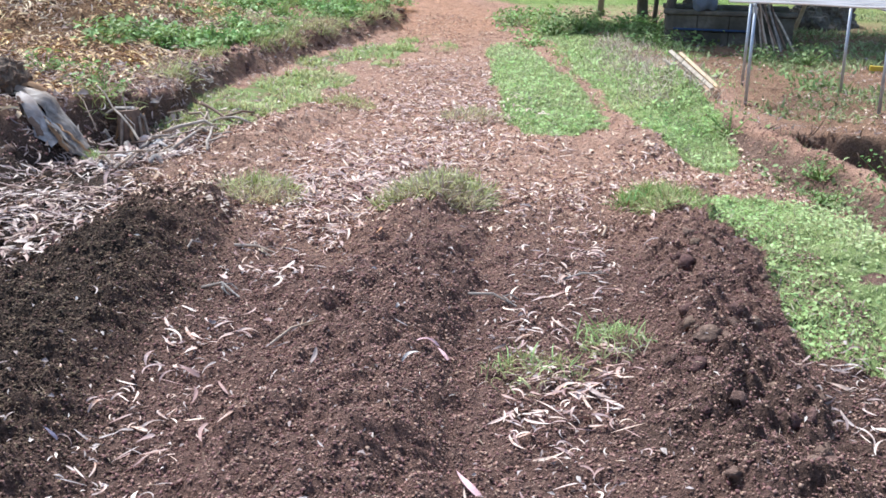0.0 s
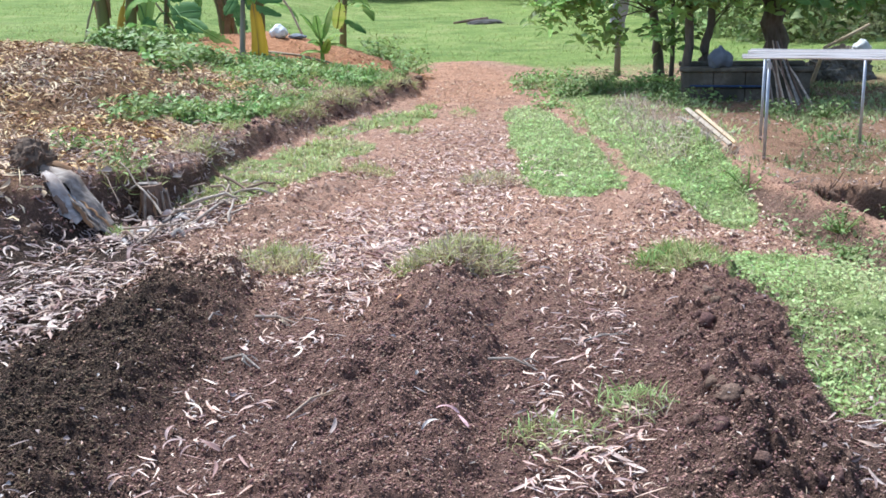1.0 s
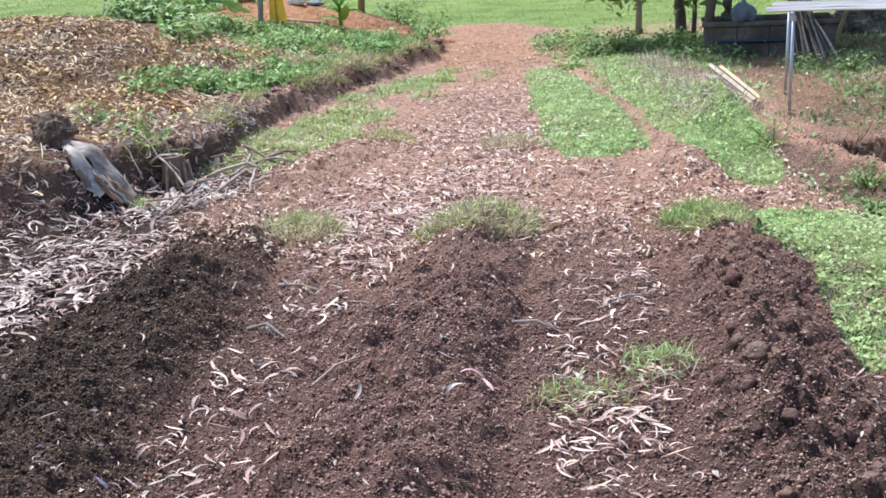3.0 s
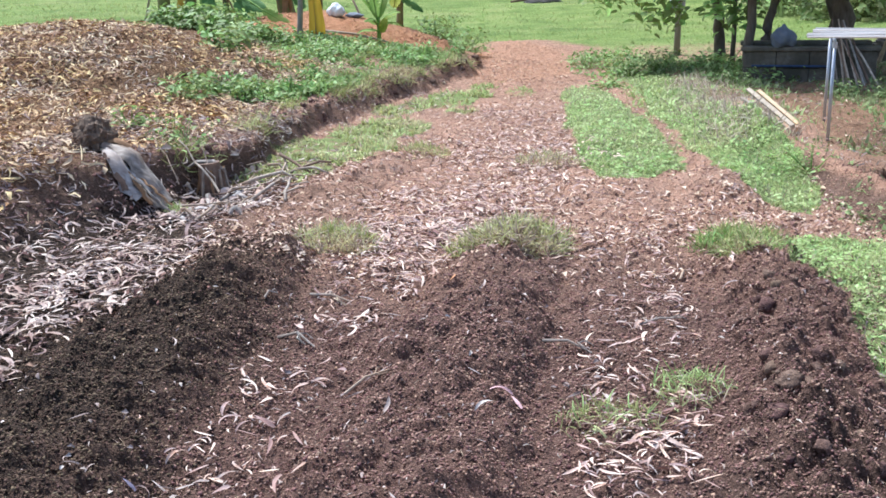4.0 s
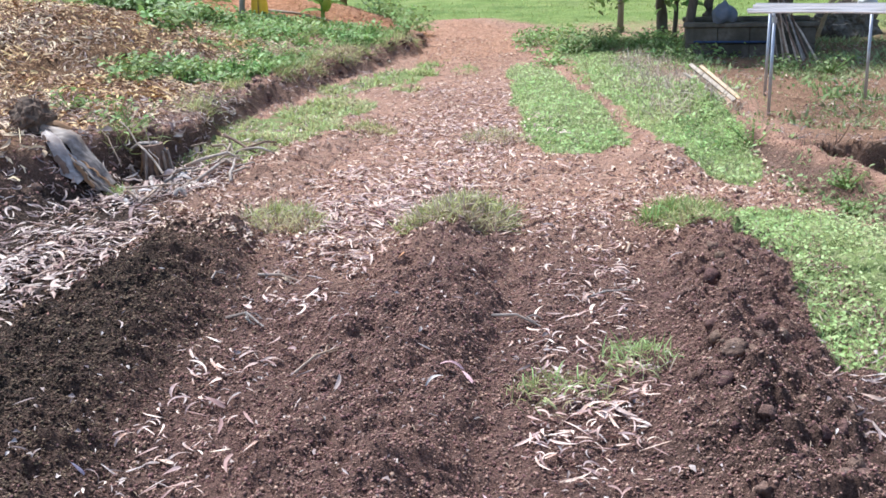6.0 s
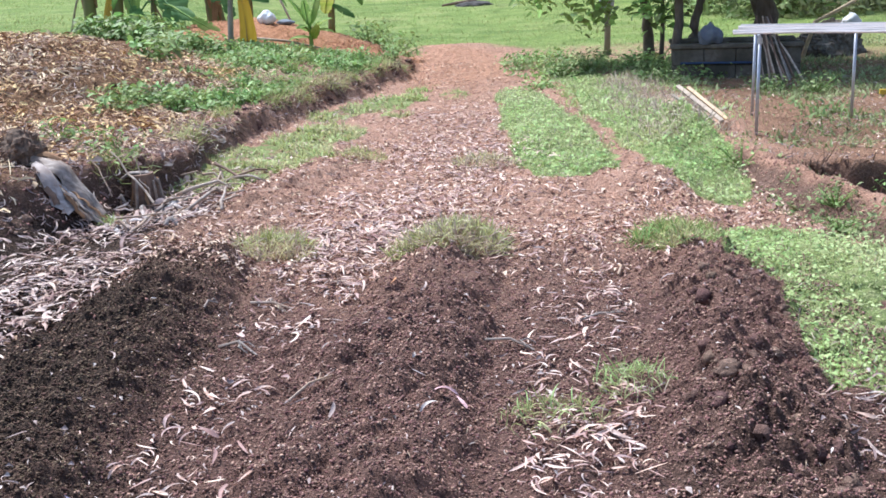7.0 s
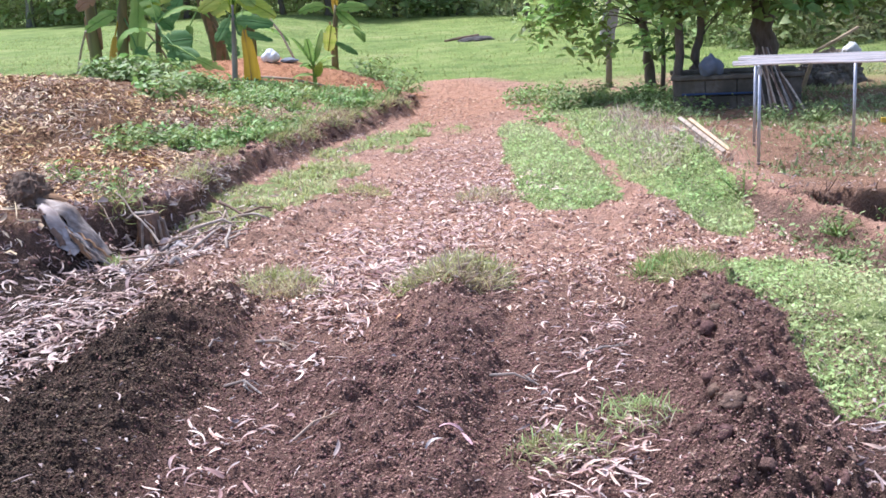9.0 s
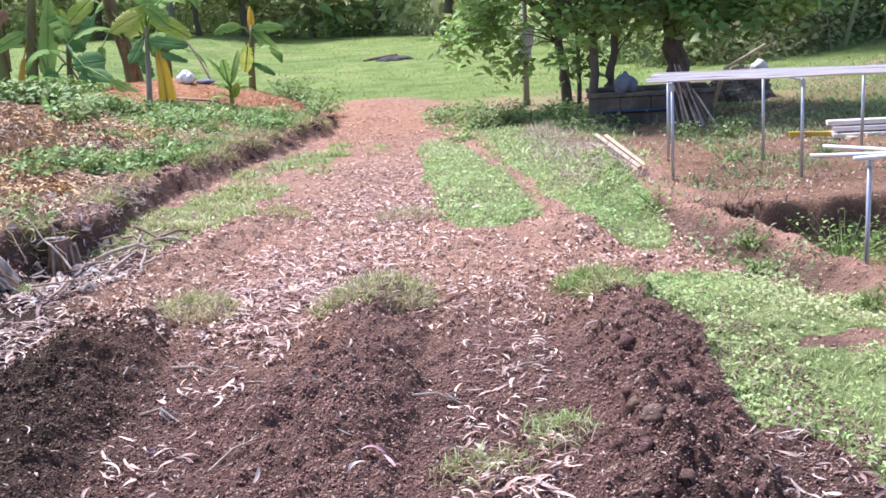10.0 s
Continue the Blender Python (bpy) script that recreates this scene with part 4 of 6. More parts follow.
def tuft(x, y, rx, ry, n, size, material, label, second=None, share=0.1, turn=0.0, hump=0.06):
    """A clump of grass as one thing."""
    a, r = RNG.uniform(0, 2 * np.pi, n), np.sqrt(RNG.uniform(0, 1, n))
    u, v = rx * r * np.cos(a), ry * r * np.sin(a)
    rag = 1 + 0.3 * fbm(u * 6 + x, v * 6 + y, 111, 2)
    u, v = u * rag, v * rag
    c, s = math.cos(radians(turn)), math.sin(radians(turn))
    px, py = x + u * c - v * s, y + u * s + v * c
    up = np.stack([u / rx * 0.35, v / ry * 0.35, np.ones(n)], -1)
    m = turned(n, up, size, 0.55)
    mound = hump * np.clip(1 - r ** 2, 0, 1)
    root = base("grass_tuft", x, y)
    dry = RNG.uniform(0, 1, n) < share
    p = np.stack([px - x, py - y, height(px, py) - 0.01 + mound - root.location.z], -1)
    for name, pick, mat in (("green_grass", ~dry, material), ("dry_grass", dry, second or M_STRAW)):
        ob = merged(name, BLADES, RNG.integers(0, len(BLADES), int(pick.sum())), m[pick], p[pick], mat, "", "", kind=None)
        ob.parent = root
        ob["kind"] = "stuff"
    return tagged(root, label, "grass tuft", "grass tufts on the soil")


tuft(0.0, 5.32, 0.28, 0.32, 2600, (0.04, 0.13), M_TUFT, "wide clump of half-dry grass at the ridge end", M_STRAW, 0.3, hump=0.12)
tuft(-0.96, 5.45, 0.21, 0.25, 1100, (0.04, 0.11), M_TUFT, "low pale grass clump on the soil ridge", M_STRAW, 0.3)
tuft(1.2, 5.36, 0.23, 0.28, 1600, (0.04, 0.12), M_TUFT, "ragged grass clump at the end of the ridge", M_WEED, 0.35)
tuft(0.63, 3.45, 0.15, 0.16, 260, (0.03, 0.10), M_GRASS, "small fresh green grass clump among dry leaves")
tuft(0.32, 3.2, 0.19, 0.15, 200, (0.03, 0.10), M_TUFT, "thin pale grass clump among curled leaves", M_GRASS, 0.4)
tuft(0.25, 7.75, 0.3, 0.25, 700, (0.04, 0.1), M_STRAW, "thin straw-coloured grass clump on the path", M_TUFT, 0.5)
tuft(-0.75, 8.15, 0.22, 0.2, 600, (0.04, 0.1), M_TUFT, "pale grass clump on the ridge end")
tuft(0.07, 11.8, 0.16, 0.3, 200, (0.04, 0.1), M_GRASS, "small green grass clump on the red path")
tuft(-2.22, 6.45, 0.1, 0.07, 160, (0.04, 0.09), M_GRASS, "small bright yellow-green weed in the trough")


def pit_floor(x, y):
    return smooth(0.55, 0.95, pit(x, y)) * patchy(x, y, 1.3, 131, -0.3, 0.3)


def berm_zone(x, y):
    return smooth(0.45, 0.2, np.abs(x - berm_x(y))) * smooth(3.5, 4.5, y) * (1 - smooth(9, 11, y))


grass("pit_weeds", 7000, (2.3, 5.5, 4.2, 7.8), pit_floor, (0.02, 0.09), BROAD + BROAD + BLADES, M_WEED, "leafy green weeds in the sunken bed", "weeds", 0.35)
def berm_face(x, y):
    u = x - berm_x(y)
    return smooth(-0.5, -0.3, u) * smooth(0.02, -0.1, u) * smooth(4.2, 5.0, y) * (1 - smooth(8.5, 9.5, y)) * patchy(x, y, 1.9, 139, -0.3, 0.3)


def pit_rim(x, y):
    e = pit(x, y)
    return np.clip(4 * e * (1 - e), 0, 1) * patchy(x, y, 2.0, 141, -0.5, 0.2)


grass("berm_weeds", 1100, (1.4, 3.0, 4.0, 9.6), berm_face, (0.02, 0.08), BROAD + BLADES, M_SLOPEWEED, "rough dull green weeds along the side of the berm", "weeds", 0.45)
leafy("berm_weeds", 700, (1.4, 3.0, 4.0, 9.6), berm_face, (0.015, 0.045), 0.1, M_SLOPEWEED, "small leafy weeds along the side of the berm")
grass("dry_grass", 4200, (2.2, 6.5, 3.5, 8.2), pit_rim, (0.05, 0.2), BLADES, M_BROWNSTICK, "dark dead stems on the rim of the sunken bed", "grass", 0.7)
grass("rough_grass", 3000, (2.4, 7.5, 6.6, 9.5), lambda x, y: smooth(0.4, 0.1, pit(x, y)) * patchy(x, y, 1.1, 147, -0.1, 0.35), (0.03, 0.11), BLADES + BROAD, M_SLOPEWEED, "patches of short green grass round the sunken bed", "grass", 0.4)
grass("berm_weeds", 900, (1.6, 3.0, 4.0, 10.5), lambda x, y: berm_zone(x, y) * patchy(x, y, 1.6, 137, -0.1, 0.35), (0.02, 0.07), BROAD + BLADES, M_WEED, "sparse weeds on the low berm", "weeds", 0.4)
litter("berm_crumbs", 5500, (1.6, 6.5, 3.8, 11.0), lambda x, y: np.maximum(berm_zone(x, y), 0.5 * smooth(2.3, 2.8, x)), (0.006, 0.028), LUMPS, M_REDCLOD, "red soil crumbs on the berm and round the sunken bed", "soil", 0.5, 0.001, 7.0, 2.0)
litter("bank_crumbs", 9000, (-4.6, -0.3, 3.0, 16.0), lambda x, y: smooth(0.05, 0.3, bank(x, y)[0]) * smooth(1.0, 0.4, bank(x, y)[1]), (0.008, 0.035), LUMPS, M_CLOD, "dark crumbs of soil on the cut bank", "soil", 0.5, 0.0, 8.0, 2.0)
litter("clay_lumps", 5000, (-5.0, 0.8, 14.0, 19.0), lambda x, y: smooth(0.4, 0.7, zone_masks(x, y)["clay"]), (0.01, 0.045), LUMPS, M_CLAY, "orange-red clay lumps on the heap", "clay", 0.5, 0.0, 0, 2.0)
litter("leaf_fragments", 2200, (-1.9, 1.7, 0.6, 6.0), lambda x, y: np.maximum(furrow(x, y), 0.04 * tilled_only(x, y)), (0.010, 0.03), FLAKES, M_LEAF, "broken bits of pale dry leaf on the soil", "leaf litter", 0.35, 0.006)
grass("turf", 6000, (0.3, 2.7, 2.3, 13.2), turf, (0.03, 0.085), BLADES, M_STRAW, "pale dry blades within the green grass", tilt=0.5)
leafy("pit_weeds", 6000, (2.3, 5.5, 4.2, 7.8), pit_floor, (0.015, 0.05), 0.2, M_WEED, "leafy green weeds in the sunken bed")
leafy("weeds", 14000, (2.8, 12, 6.9, 18), lambda x, y: weedy_right(x, y) * (0.3 + 0.7 * smooth(4, 5.5, x)), (0.018, 0.05), 0.12, M_SLOPEWEED, "leafy weeds on the slope beyond the benches")
leafy("weeds", 2600, (0.4, 3.4, 12.2, 16.0), lambda x, y: patchy(x, y, 1.0, 149, -0.2, 0.3) * smooth(0.6, 1.2, x), (0.03, 0.09), 0.2, M_WEED, "dark leafy weeds at the end of the grass strips")


# ---------------------------------------------------------------- trees
TREELEAF = LEAVES


def foliage(name, centres, spread, count, size, material, parent=None, droop=0.35, label="", flat=0.6):
    """A crown of single leaves, gathered in clumps round the centres."""
    centres = np.asarray(centres, float)
    pick = RNG.integers(0, len(centres), count)
    off = RNG.normal(0, 1, (count, 3)) * np.array([1, 1, flat])
    r = np.linalg.norm(off, axis=1, keepdims=True)
    off = off / np.maximum(r, 1e-6) * np.minimum(r, 1.7)
    p = centres[pick] + off * spread
    up = np.stack([RNG.normal(0, 0.5, count), RNG.normal(0, 0.5, count), np.ones(count)], -1)
    m = turned(count, up, size, droop)
    ob = merged(name, TREELEAF, RNG.integers(0, 3, count), m, p, material, label, "", kind=None)
    if parent:
        ob.parent = parent
        ob.matrix_parent_inverse = parent.matrix_basis.inverted()
    return ob


def tree(x, y, trunk, thick, tips, leaves, leaf_size, spread, label, bark, leaf_material, group="", seed=0):
    """A tree whose trunk runs through the points given (from its base), with limbs to the tips and a crown of leaves."""
    r = random.Random(seed)
    z = float(height(x, y))
    root = base("tree", x, y, z - 0.03)
    pts = [Vector((0, 0, -0.05))] + [Vector(p) for p in trunk]
    fine = []
    for a, b in zip(pts, pts[1:]):
        fine += [a.lerp(b, k / 4) + Vector((r.uniform(-1, 1), r.uniform(-1, 1), 0)) * thick * 0.12 for k in range(4)]
    fine.append(pts[-1])
    n = len(fine)
    rad = [thick / 2 * (1.25 if i == 0 else 1.0) * (1 - 0.55 * i / n) for i in range(n)]
    pieces = [tube(fine, rad, 10, True, 0.03, r)]
    for tip in tips:
        tip = Vector(tip)
        k = min(range(n), key=lambda i: abs(fine[i].z - tip.z * 0.62))
        k = max(k, n // 2)
        a, b = fine[k], tip
        midway = a.lerp(b, 0.5) + Vector((r.uniform(-0.1, 0.1), r.uniform(-0.1, 0.1), 0.1 * (b - a).length))
        t0 = min(rad[k] * 0.5, 0.012 if tip.z < 1.6 else 1.0)
        pieces.append(tube([a, a.lerp(midway, 0.5) + Vector((0, 0, 0.05)), midway, midway.lerp(b, 0.5), b], [t0, t0 * 0.8, t0 * 0.6, t0 * 0.4, t0 * 0.2], 6))
    part("trunk", joined(pieces), bark, root, smooth_faces=True)
    world_tips = [Vector((x, y, z)) + Vector(t) for t in tips]
    foliage("crown", world_tips, spread, leaves, leaf_size, leaf_material, root)
    return tagged(root, label, "tree", group)


def round_tips(n, cx, cy, z0, z1, rx, ry, seed):
    r = random.Random(seed)
    out = []
    for i in range(n):
        a, d = r.uniform(0, 2 * math.pi), math.sqrt(r.uniform(0.05, 1))
        out.append((cx + rx * d * math.cos(a), cy + ry * d * math.sin(a), r.uniform(z0, z1)))
    return out


GROUP = "slender trees by the concrete trough"
tree(2.85, 14.84, [(-0.03, 0, 0.5), (-0.1, 0, 1.0), (-0.14, 0, 1.9), (-0.3, 0.1, 3.4)], 0.17, round_tips(26, -0.4, 0.3, 2.0, 4.6, 1.5, 1.5, 1) + [(-1.55, -0.5, 1.05), (-1.35, -0.4, 1.3), (-1.15, -0.4, 1.55), (-0.95, -0.5, 1.2), (-0.9, -0.5, 0.75), (0.0, -0.6, 0.75)], 4000, (0.10, 0.2), 0.22, "slender tree with drooping dark green leaves", M_BARK, M_TREELEAF, GROUP, 1)
tree(2.98, 14.63, [(0.0, 0, 0.8), (-0.02, 0, 1.7), (0.05, 0, 3.0)], 0.07, round_tips(8, 0.1, 0, 1.75, 3.6, 0.7, 0.7, 2), 1200, (0.12, 0.23), 0.26, "thin young tree with dark green leaves", M_BARK, M_TREELEAF, GROUP, 2)
tree(2.95, 13.6, [(0.03, 0, 0.5), (0.02, 0, 1.1), (-0.06, 0.1, 2.0), (-0.1, 0.3, 3.4)], 0.14, round_tips(22, 0.0, 0.4, 1.7, 4.4, 1.4, 1.4, 3) + [(-0.25, -0.3, 1.3), (0.25, -0.2, 1.4)], 4200, (0.12, 0.24), 0.26, "slender tree with a straight dark trunk", M_BARK, M_TREELEAF, GROUP, 3)
tree(3.19, 13.85, [(0.02, 0, 0.35), (0.1, 0, 0.8), (0.2, 0.1, 1.4), (0.35, 0.2, 3.2)], 0.15, round_tips(20, 0.3, 0.4, 1.75, 4.4, 1.4, 1.4, 4) + [(0.7, -0.3, 1.4), (0.95, -0.4, 1.45)], 3900, (0.12, 0.24), 0.26, "slender tree whose dark trunk leans over", M_BARK, M_TREELEAF, GROUP, 4)
tree(3.34, 14.1, [(0.0, 0, 0.7), (0.03, 0, 1.4), (0.1, 0, 2.6)], 0.07, round_tips(7, 0.2, 0, 1.75, 3.2, 0.7, 0.7, 5), 1000, (0.12, 0.23), 0.26, "thin young tree beside the leaning one", M_BARK, M_TREELEAF, GROUP, 5)
tree(4.2, 13.9, [(0.04, 0, 0.45), (-0.05, 0, 0.9), (-0.13, 0.05, 1.5), (-0.16, 0.1, 2.6), (0.0, 0.2, 4.2)], 0.36, round_tips(18, 0.7, -0.3, 1.65, 3.0, 2.0, 1.3, 6) + [(0.1, -0.9, 1.4), (0.45, -1.0, 1.3), (0.85, -1.0, 1.35), (1.3, -0.8, 1.5)], 3600, (0.12, 0.25), 0.3, "large tree with a thick grey leaning trunk", M_BARK, M_TREELEAF, "", 6)

# trees along the far edge of the field
r = random.Random(12)
for i, (x, y, t) in enumerate(((-24, 60, 0.5), (-19, 56, 0.4), (-14.5, 58, 0.45), (-9.4, 52, 0.42), (-8.4, 53, 0.3), (-6.2, 54, 0.45), (-3.0, 58, 0.35), (0.5, 56, 0.4), (3.6, 47, 0.5), (6.8, 50, 0.4), (8.6, 42, 0.45), (10.5, 30, 0.4), (13.5, 28, 0.5), (17, 31, 0.45), (11.8, 26, 0.3), (8.6, 25, 0.35))):
    lean = r.uniform(-0.4, 0.4)
    tree(x, y, [(lean * 0.3, 0, 1.5), (lean, 0, 3.5), (lean * 1.4, 0.2, 6)], t, round_tips(16, lean, 0, 2.2, 8.0, 3.0, 2.6, 40 + i), 1500, (0.3, 0.6), 0.8, "field-edge tree with a bare grey trunk" if t < 0.42 else "tall field-edge tree with light green leaves", M_PALEBARK if i % 3 == 0 else M_BARK, M_FARLEAF, "trees along the field edge", 60 + i)


def far_edge(x):
    return along(x, (-60, 62), (-25, 60), (-8, 56), (0, 56), (4, 48), (5.4, 36), (6.0, 22), (7.4, 20.5), (9, 21), (12, 22.5), (20, 24), (60, 24))


def hedge(name, n, x0, x1, depth, z0, z1, size, material, label):
    x = RNG.uniform(x0, x1, n)
    y = far_edge(x) + RNG.uniform(0, depth, n)
    clump = smooth(-0.35, 0.35, fbm(x * 0.35, y * 0.2, 121, 3))
    z = z0 + (z1 - z0) * RNG.uniform(0, 1, n) ** 1.3 * (0.35 + 0.65 * clump)
    up = np.stack([RNG.normal(0, 0.7, n), RNG.normal(-0.5, 0.6, n), np.ones(n)], -1)
    return merged(name, TREELEAF, RNG.integers(0, 3, n), turned(n, up, size, 0.4), np.stack([x, y, height(x, y) + z], -1), material, label, "bushes")


hedge("far_bushes", 12000, -42, 7, 5, 0.0, 2.2, (0.12, 0.4), M_FARLEAF, "tangled light green bushes along the field edge")
hedge("far_woods", 11000, -44, 7, 14, 0.6, 10.0, (0.5, 1.1), M_FARLEAF, "green woodland beyond the field")
hedge("slope_bushes", 24000, 5.8, 17, 5, 0.0, 3.0, (0.07, 0.2), M_SLOPELEAF, "dark green bushes at the top of the slope")
hedge("slope_woods", 5000, 7.5, 26, 12, 2.0, 9.0, (0.25, 0.6), M_SLOPELEAF, "dark woodland above the slope")
xs = RNG.uniform(-40, 26, 900)
ys = far_edge(xs) + RNG.uniform(0, 6, 900)
merged("tall_stems", [blade(0.15, 0.012, 3, 0.02), blade(0.4, 0.014, 3, 0.05)], RNG.integers(0, 2, 900), turned(900, np.tile(np.array([[0, 0, 1.0]]), (900, 1)), (1.0, 3.2), 0.12), np.stack([xs, ys, height(xs, ys)], -1), M_FARLEAF, "tall pale stems along the field edge", "stems")


# ---------------------------------------------------------------- banana plants
def banana_leaf(azimuth, rise, length, wide, droop, fold=0.35, stalk=0.18, segs=16, seed=0, torn=0.0):
    """Stalk and blade of one leaf, from its own foot at the origin."""
    r = random.Random(seed)
    a, p = rise, Vector((0, 0, 0))
    mid, ups = [p.copy()], []
    step = length / segs
    for i in range(segs):
        p = p + Vector((math.cos(a), 0, math.sin(a))) * step
        ups.append(Vector((-math.sin(a), 0, math.cos(a))))
        a -= droop / segs * (0.5 + 1.2 * i / segs)
        mid.append(p.copy())
    ups.append(ups[-1])
    first = max(1, int(stalk * segs))
    pieces = [tube(mid, [0.016 * (1 - 0.8 * i / segs) + 0.003 for i in range(segs + 1)], 6)]
    for side in (-1, 1):
        v, f = [], []
        for i in range(first, segs + 1):
            t = (i - first) / (segs - first)
            w = wide / 2 * (math.sin(math.pi * (0.06 + 0.93 * t)) ** 0.55)
            hang = fold + 0.12 * r.uniform(-1, 1)
            out = Vector((0.1, side, 0)).normalized()
            for k, s in enumerate((0.03, 0.55, 1.0)):
                d = out * (w * s * math.cos(hang * s)) - ups[i] * (w * s * math.sin(hang * s)) + ups[i] * (0.03 * w * s * r.uniform(-1, 1))
                v.append(mid[i] + d)
        for i in range(segs - first):
            if r.random() < torn:
                continue
            for k in range(2):
                q = (i * 3 + k, i * 3 + k + 1, (i + 1) * 3 + k + 1, (i + 1) * 3 + k)
                f.append(q if side > 0 else q[::-1])
        pieces.append((v, f))
    return moved(joined(pieces), pose(0, 0, 0, 0, 0, azimuth))


def paddle(foot, near, tip, wide, sag, seed):
    """A broad pleated blade from near to tip, on a stalk from foot, its face turned to the open side."""
    rr = random.Random(seed)
    foot, near, tip = Vector(foot), Vector(near), Vector(tip)
    axis = tip - near
    side = axis.cross(Vector((rr.uniform(-0.3, 0.3), -1, 0.45))).normalized()
    face = side.cross(axis).normalized()
    n, v, f = 18, [], []
    rib = []
    for i in range(n + 1):
        t = i / n
        p = near + axis * t - Vector((0, 0, 1)) * sag * (t * t - 0.3 * t)
        rib.append(p)
        w = wide / 2 * (math.sin(math.pi * (0.07 + 0.9 * t)) ** 0.5)
        for k in (-1.0, -0.62, -0.3, 0.0, 0.3, 0.62, 1.0):
            torn = 1 - (0.22 * rr.random() if abs(k) == 1 else 0)
            v.append(p + side * (w * k * torn) + face * (0.22 * w * abs(k) * (1 if k else 0) - 0.3 * w * k * k + 0.012 * (i % 2) * abs(k)))
    for i in range(n):
        for k in range(6):
            if k in (0, 5) and rr.random() < 0.12:
                continue
            f.append((i * 7 + k, i * 7 + k + 1, (i + 1) * 7 + k + 1, (i + 1) * 7 + k))
    stalk = tube([foot, foot.lerp(near, 0.5) + Vector((0, 0, 0.06)), near] + rib[3::5], [0.018, 0.015, 0.012] + [0.009] * len(rib[3::5]), 6)
    return joined([(v, f), stalk])


def banana(x, y, stem, thick, leaves, label, seed=0, stem_material=None, paddles=()):
    """A pseudostem through the points given, leaves (height on the stem, azimuth, rise, length, width, droop, material)
    and broad paddles (height on the stem, where the blade begins and ends, width, sag, material)."""
    r = random.Random(seed)
    root = base("banana_plant", x, y, float(height(x, y)) - 0.02)
    pts = [Vector((0, 0, 0))] + [Vector(p) for p in stem]
    fine = []
    for a, b in zip(pts, pts[1:]):
        fine += [a.lerp(b, k / 3) for k in range(3)]
    fine.append(pts[-1])
    n = len(fine)
    rad = [thick / 2 * (1.2 - 0.55 * i / n) for i in range(n)]
    body = part("stem", tube(fine, rad, 12, True, 0.05, r), stem_material or M_STEM, root, smooth_faces=True)
    for k in range(3 if thick > 0.1 else 1):
        h = r.uniform(0.1, 0.6) * pts[-1].z
        c = min(fine, key=lambda q: abs(q.z - h))
        a = r.uniform(0, 6.28)
        o = Vector((math.cos(a), math.sin(a), 0)) * thick * 0.52
        part("dry_sheath", tube([c + o + Vector((0, 0, 0.3)), c + o * 1.1, c + o * 1.25 - Vector((0, 0, 0.28))], [thick * 0.16, thick * 0.2, thick * 0.06], 6), M_DRYLEAF, body, "dry brown sheath")
    for i, (h, az, rise, length, wide, droop, mat) in enumerate(leaves):
        c = min(fine, key=lambda q: abs(q.z - h))
        ob = part("leaf", banana_leaf(az, radians(rise), length, wide, radians(droop), seed=seed * 31 + i, torn=0.06), mat, root, "" if mat is M_BANANALEAF else "yellowed hanging leaf" if mat is M_YELLOW else "dry orange-brown leaf", True)
        ob.location = c
    for i, (h, near, tip, wide, sag, mat) in enumerate(paddles):
        c = min(fine, key=lambda q: abs(q.z - h))
        o = root.location
        part("leaf", paddle(c, Vector(near) - o, Vector(tip) - o, wide, sag, seed * 17 + i), mat, root, {"lime green leaf blade": "broad yellow-green leaf", "deep green leaf blade": "dark green leaf", "yellowed leaf": "yellowed hanging leaf", "dry brown leaf": "dry orange-brown leaf"}.get(mat.name, ""), True)
    return tagged(root, label, "banana plant", "banana plants beside the clay heap")


G, Y_, D = M_BANANALEAF, M_YELLOW, M_DRYLEAF
banana(-5.56, 17.6, [(0.1, 0, 1.0), (0.25, 0, 2.0)], 0.17, [(1.9, 150, 50, 1.8, 0.45, 90, G), (1.95, 30, 55, 1.9, 0.45, 90, G), (1.9, 100, 60, 1.8, 0.45, 80, G)], "banana plant with a brown stem and hanging leaves", 3, paddles=[(1.9, (-5.05, 17.4, 2.1), (-5.25, 17.35, 0.66), 0.37, 0.0, G), (1.2, (-5.48, 17.35, 1.6), (-5.98, 17.2, 1.4), 0.26, 0.1, G), (1.3, (-4.92, 17.35, 1.58), (-4.52, 17.2, 1.33), 0.26, 0.08, M_DEEPLEAF), (1.8, (-4.95, 17.5, 1.95), (-4.8, 17.4, 1.35), 0.3, 0.0, M_LIMELEAF), (1.0, (-5.6, 17.5, 1.2), (-5.68, 17.4, 0.7), 0.16, 0.0, Y_), (1.5, (-5.75, 17.5, 1.95), (-6.1, 17.3, 1.75), 0.3, 0.1, D), (0.9, (-5.2, 17.3, 1.0), (-4.95, 17.2, 0.62), 0.28, 0.0, M_DEEPLEAF)])
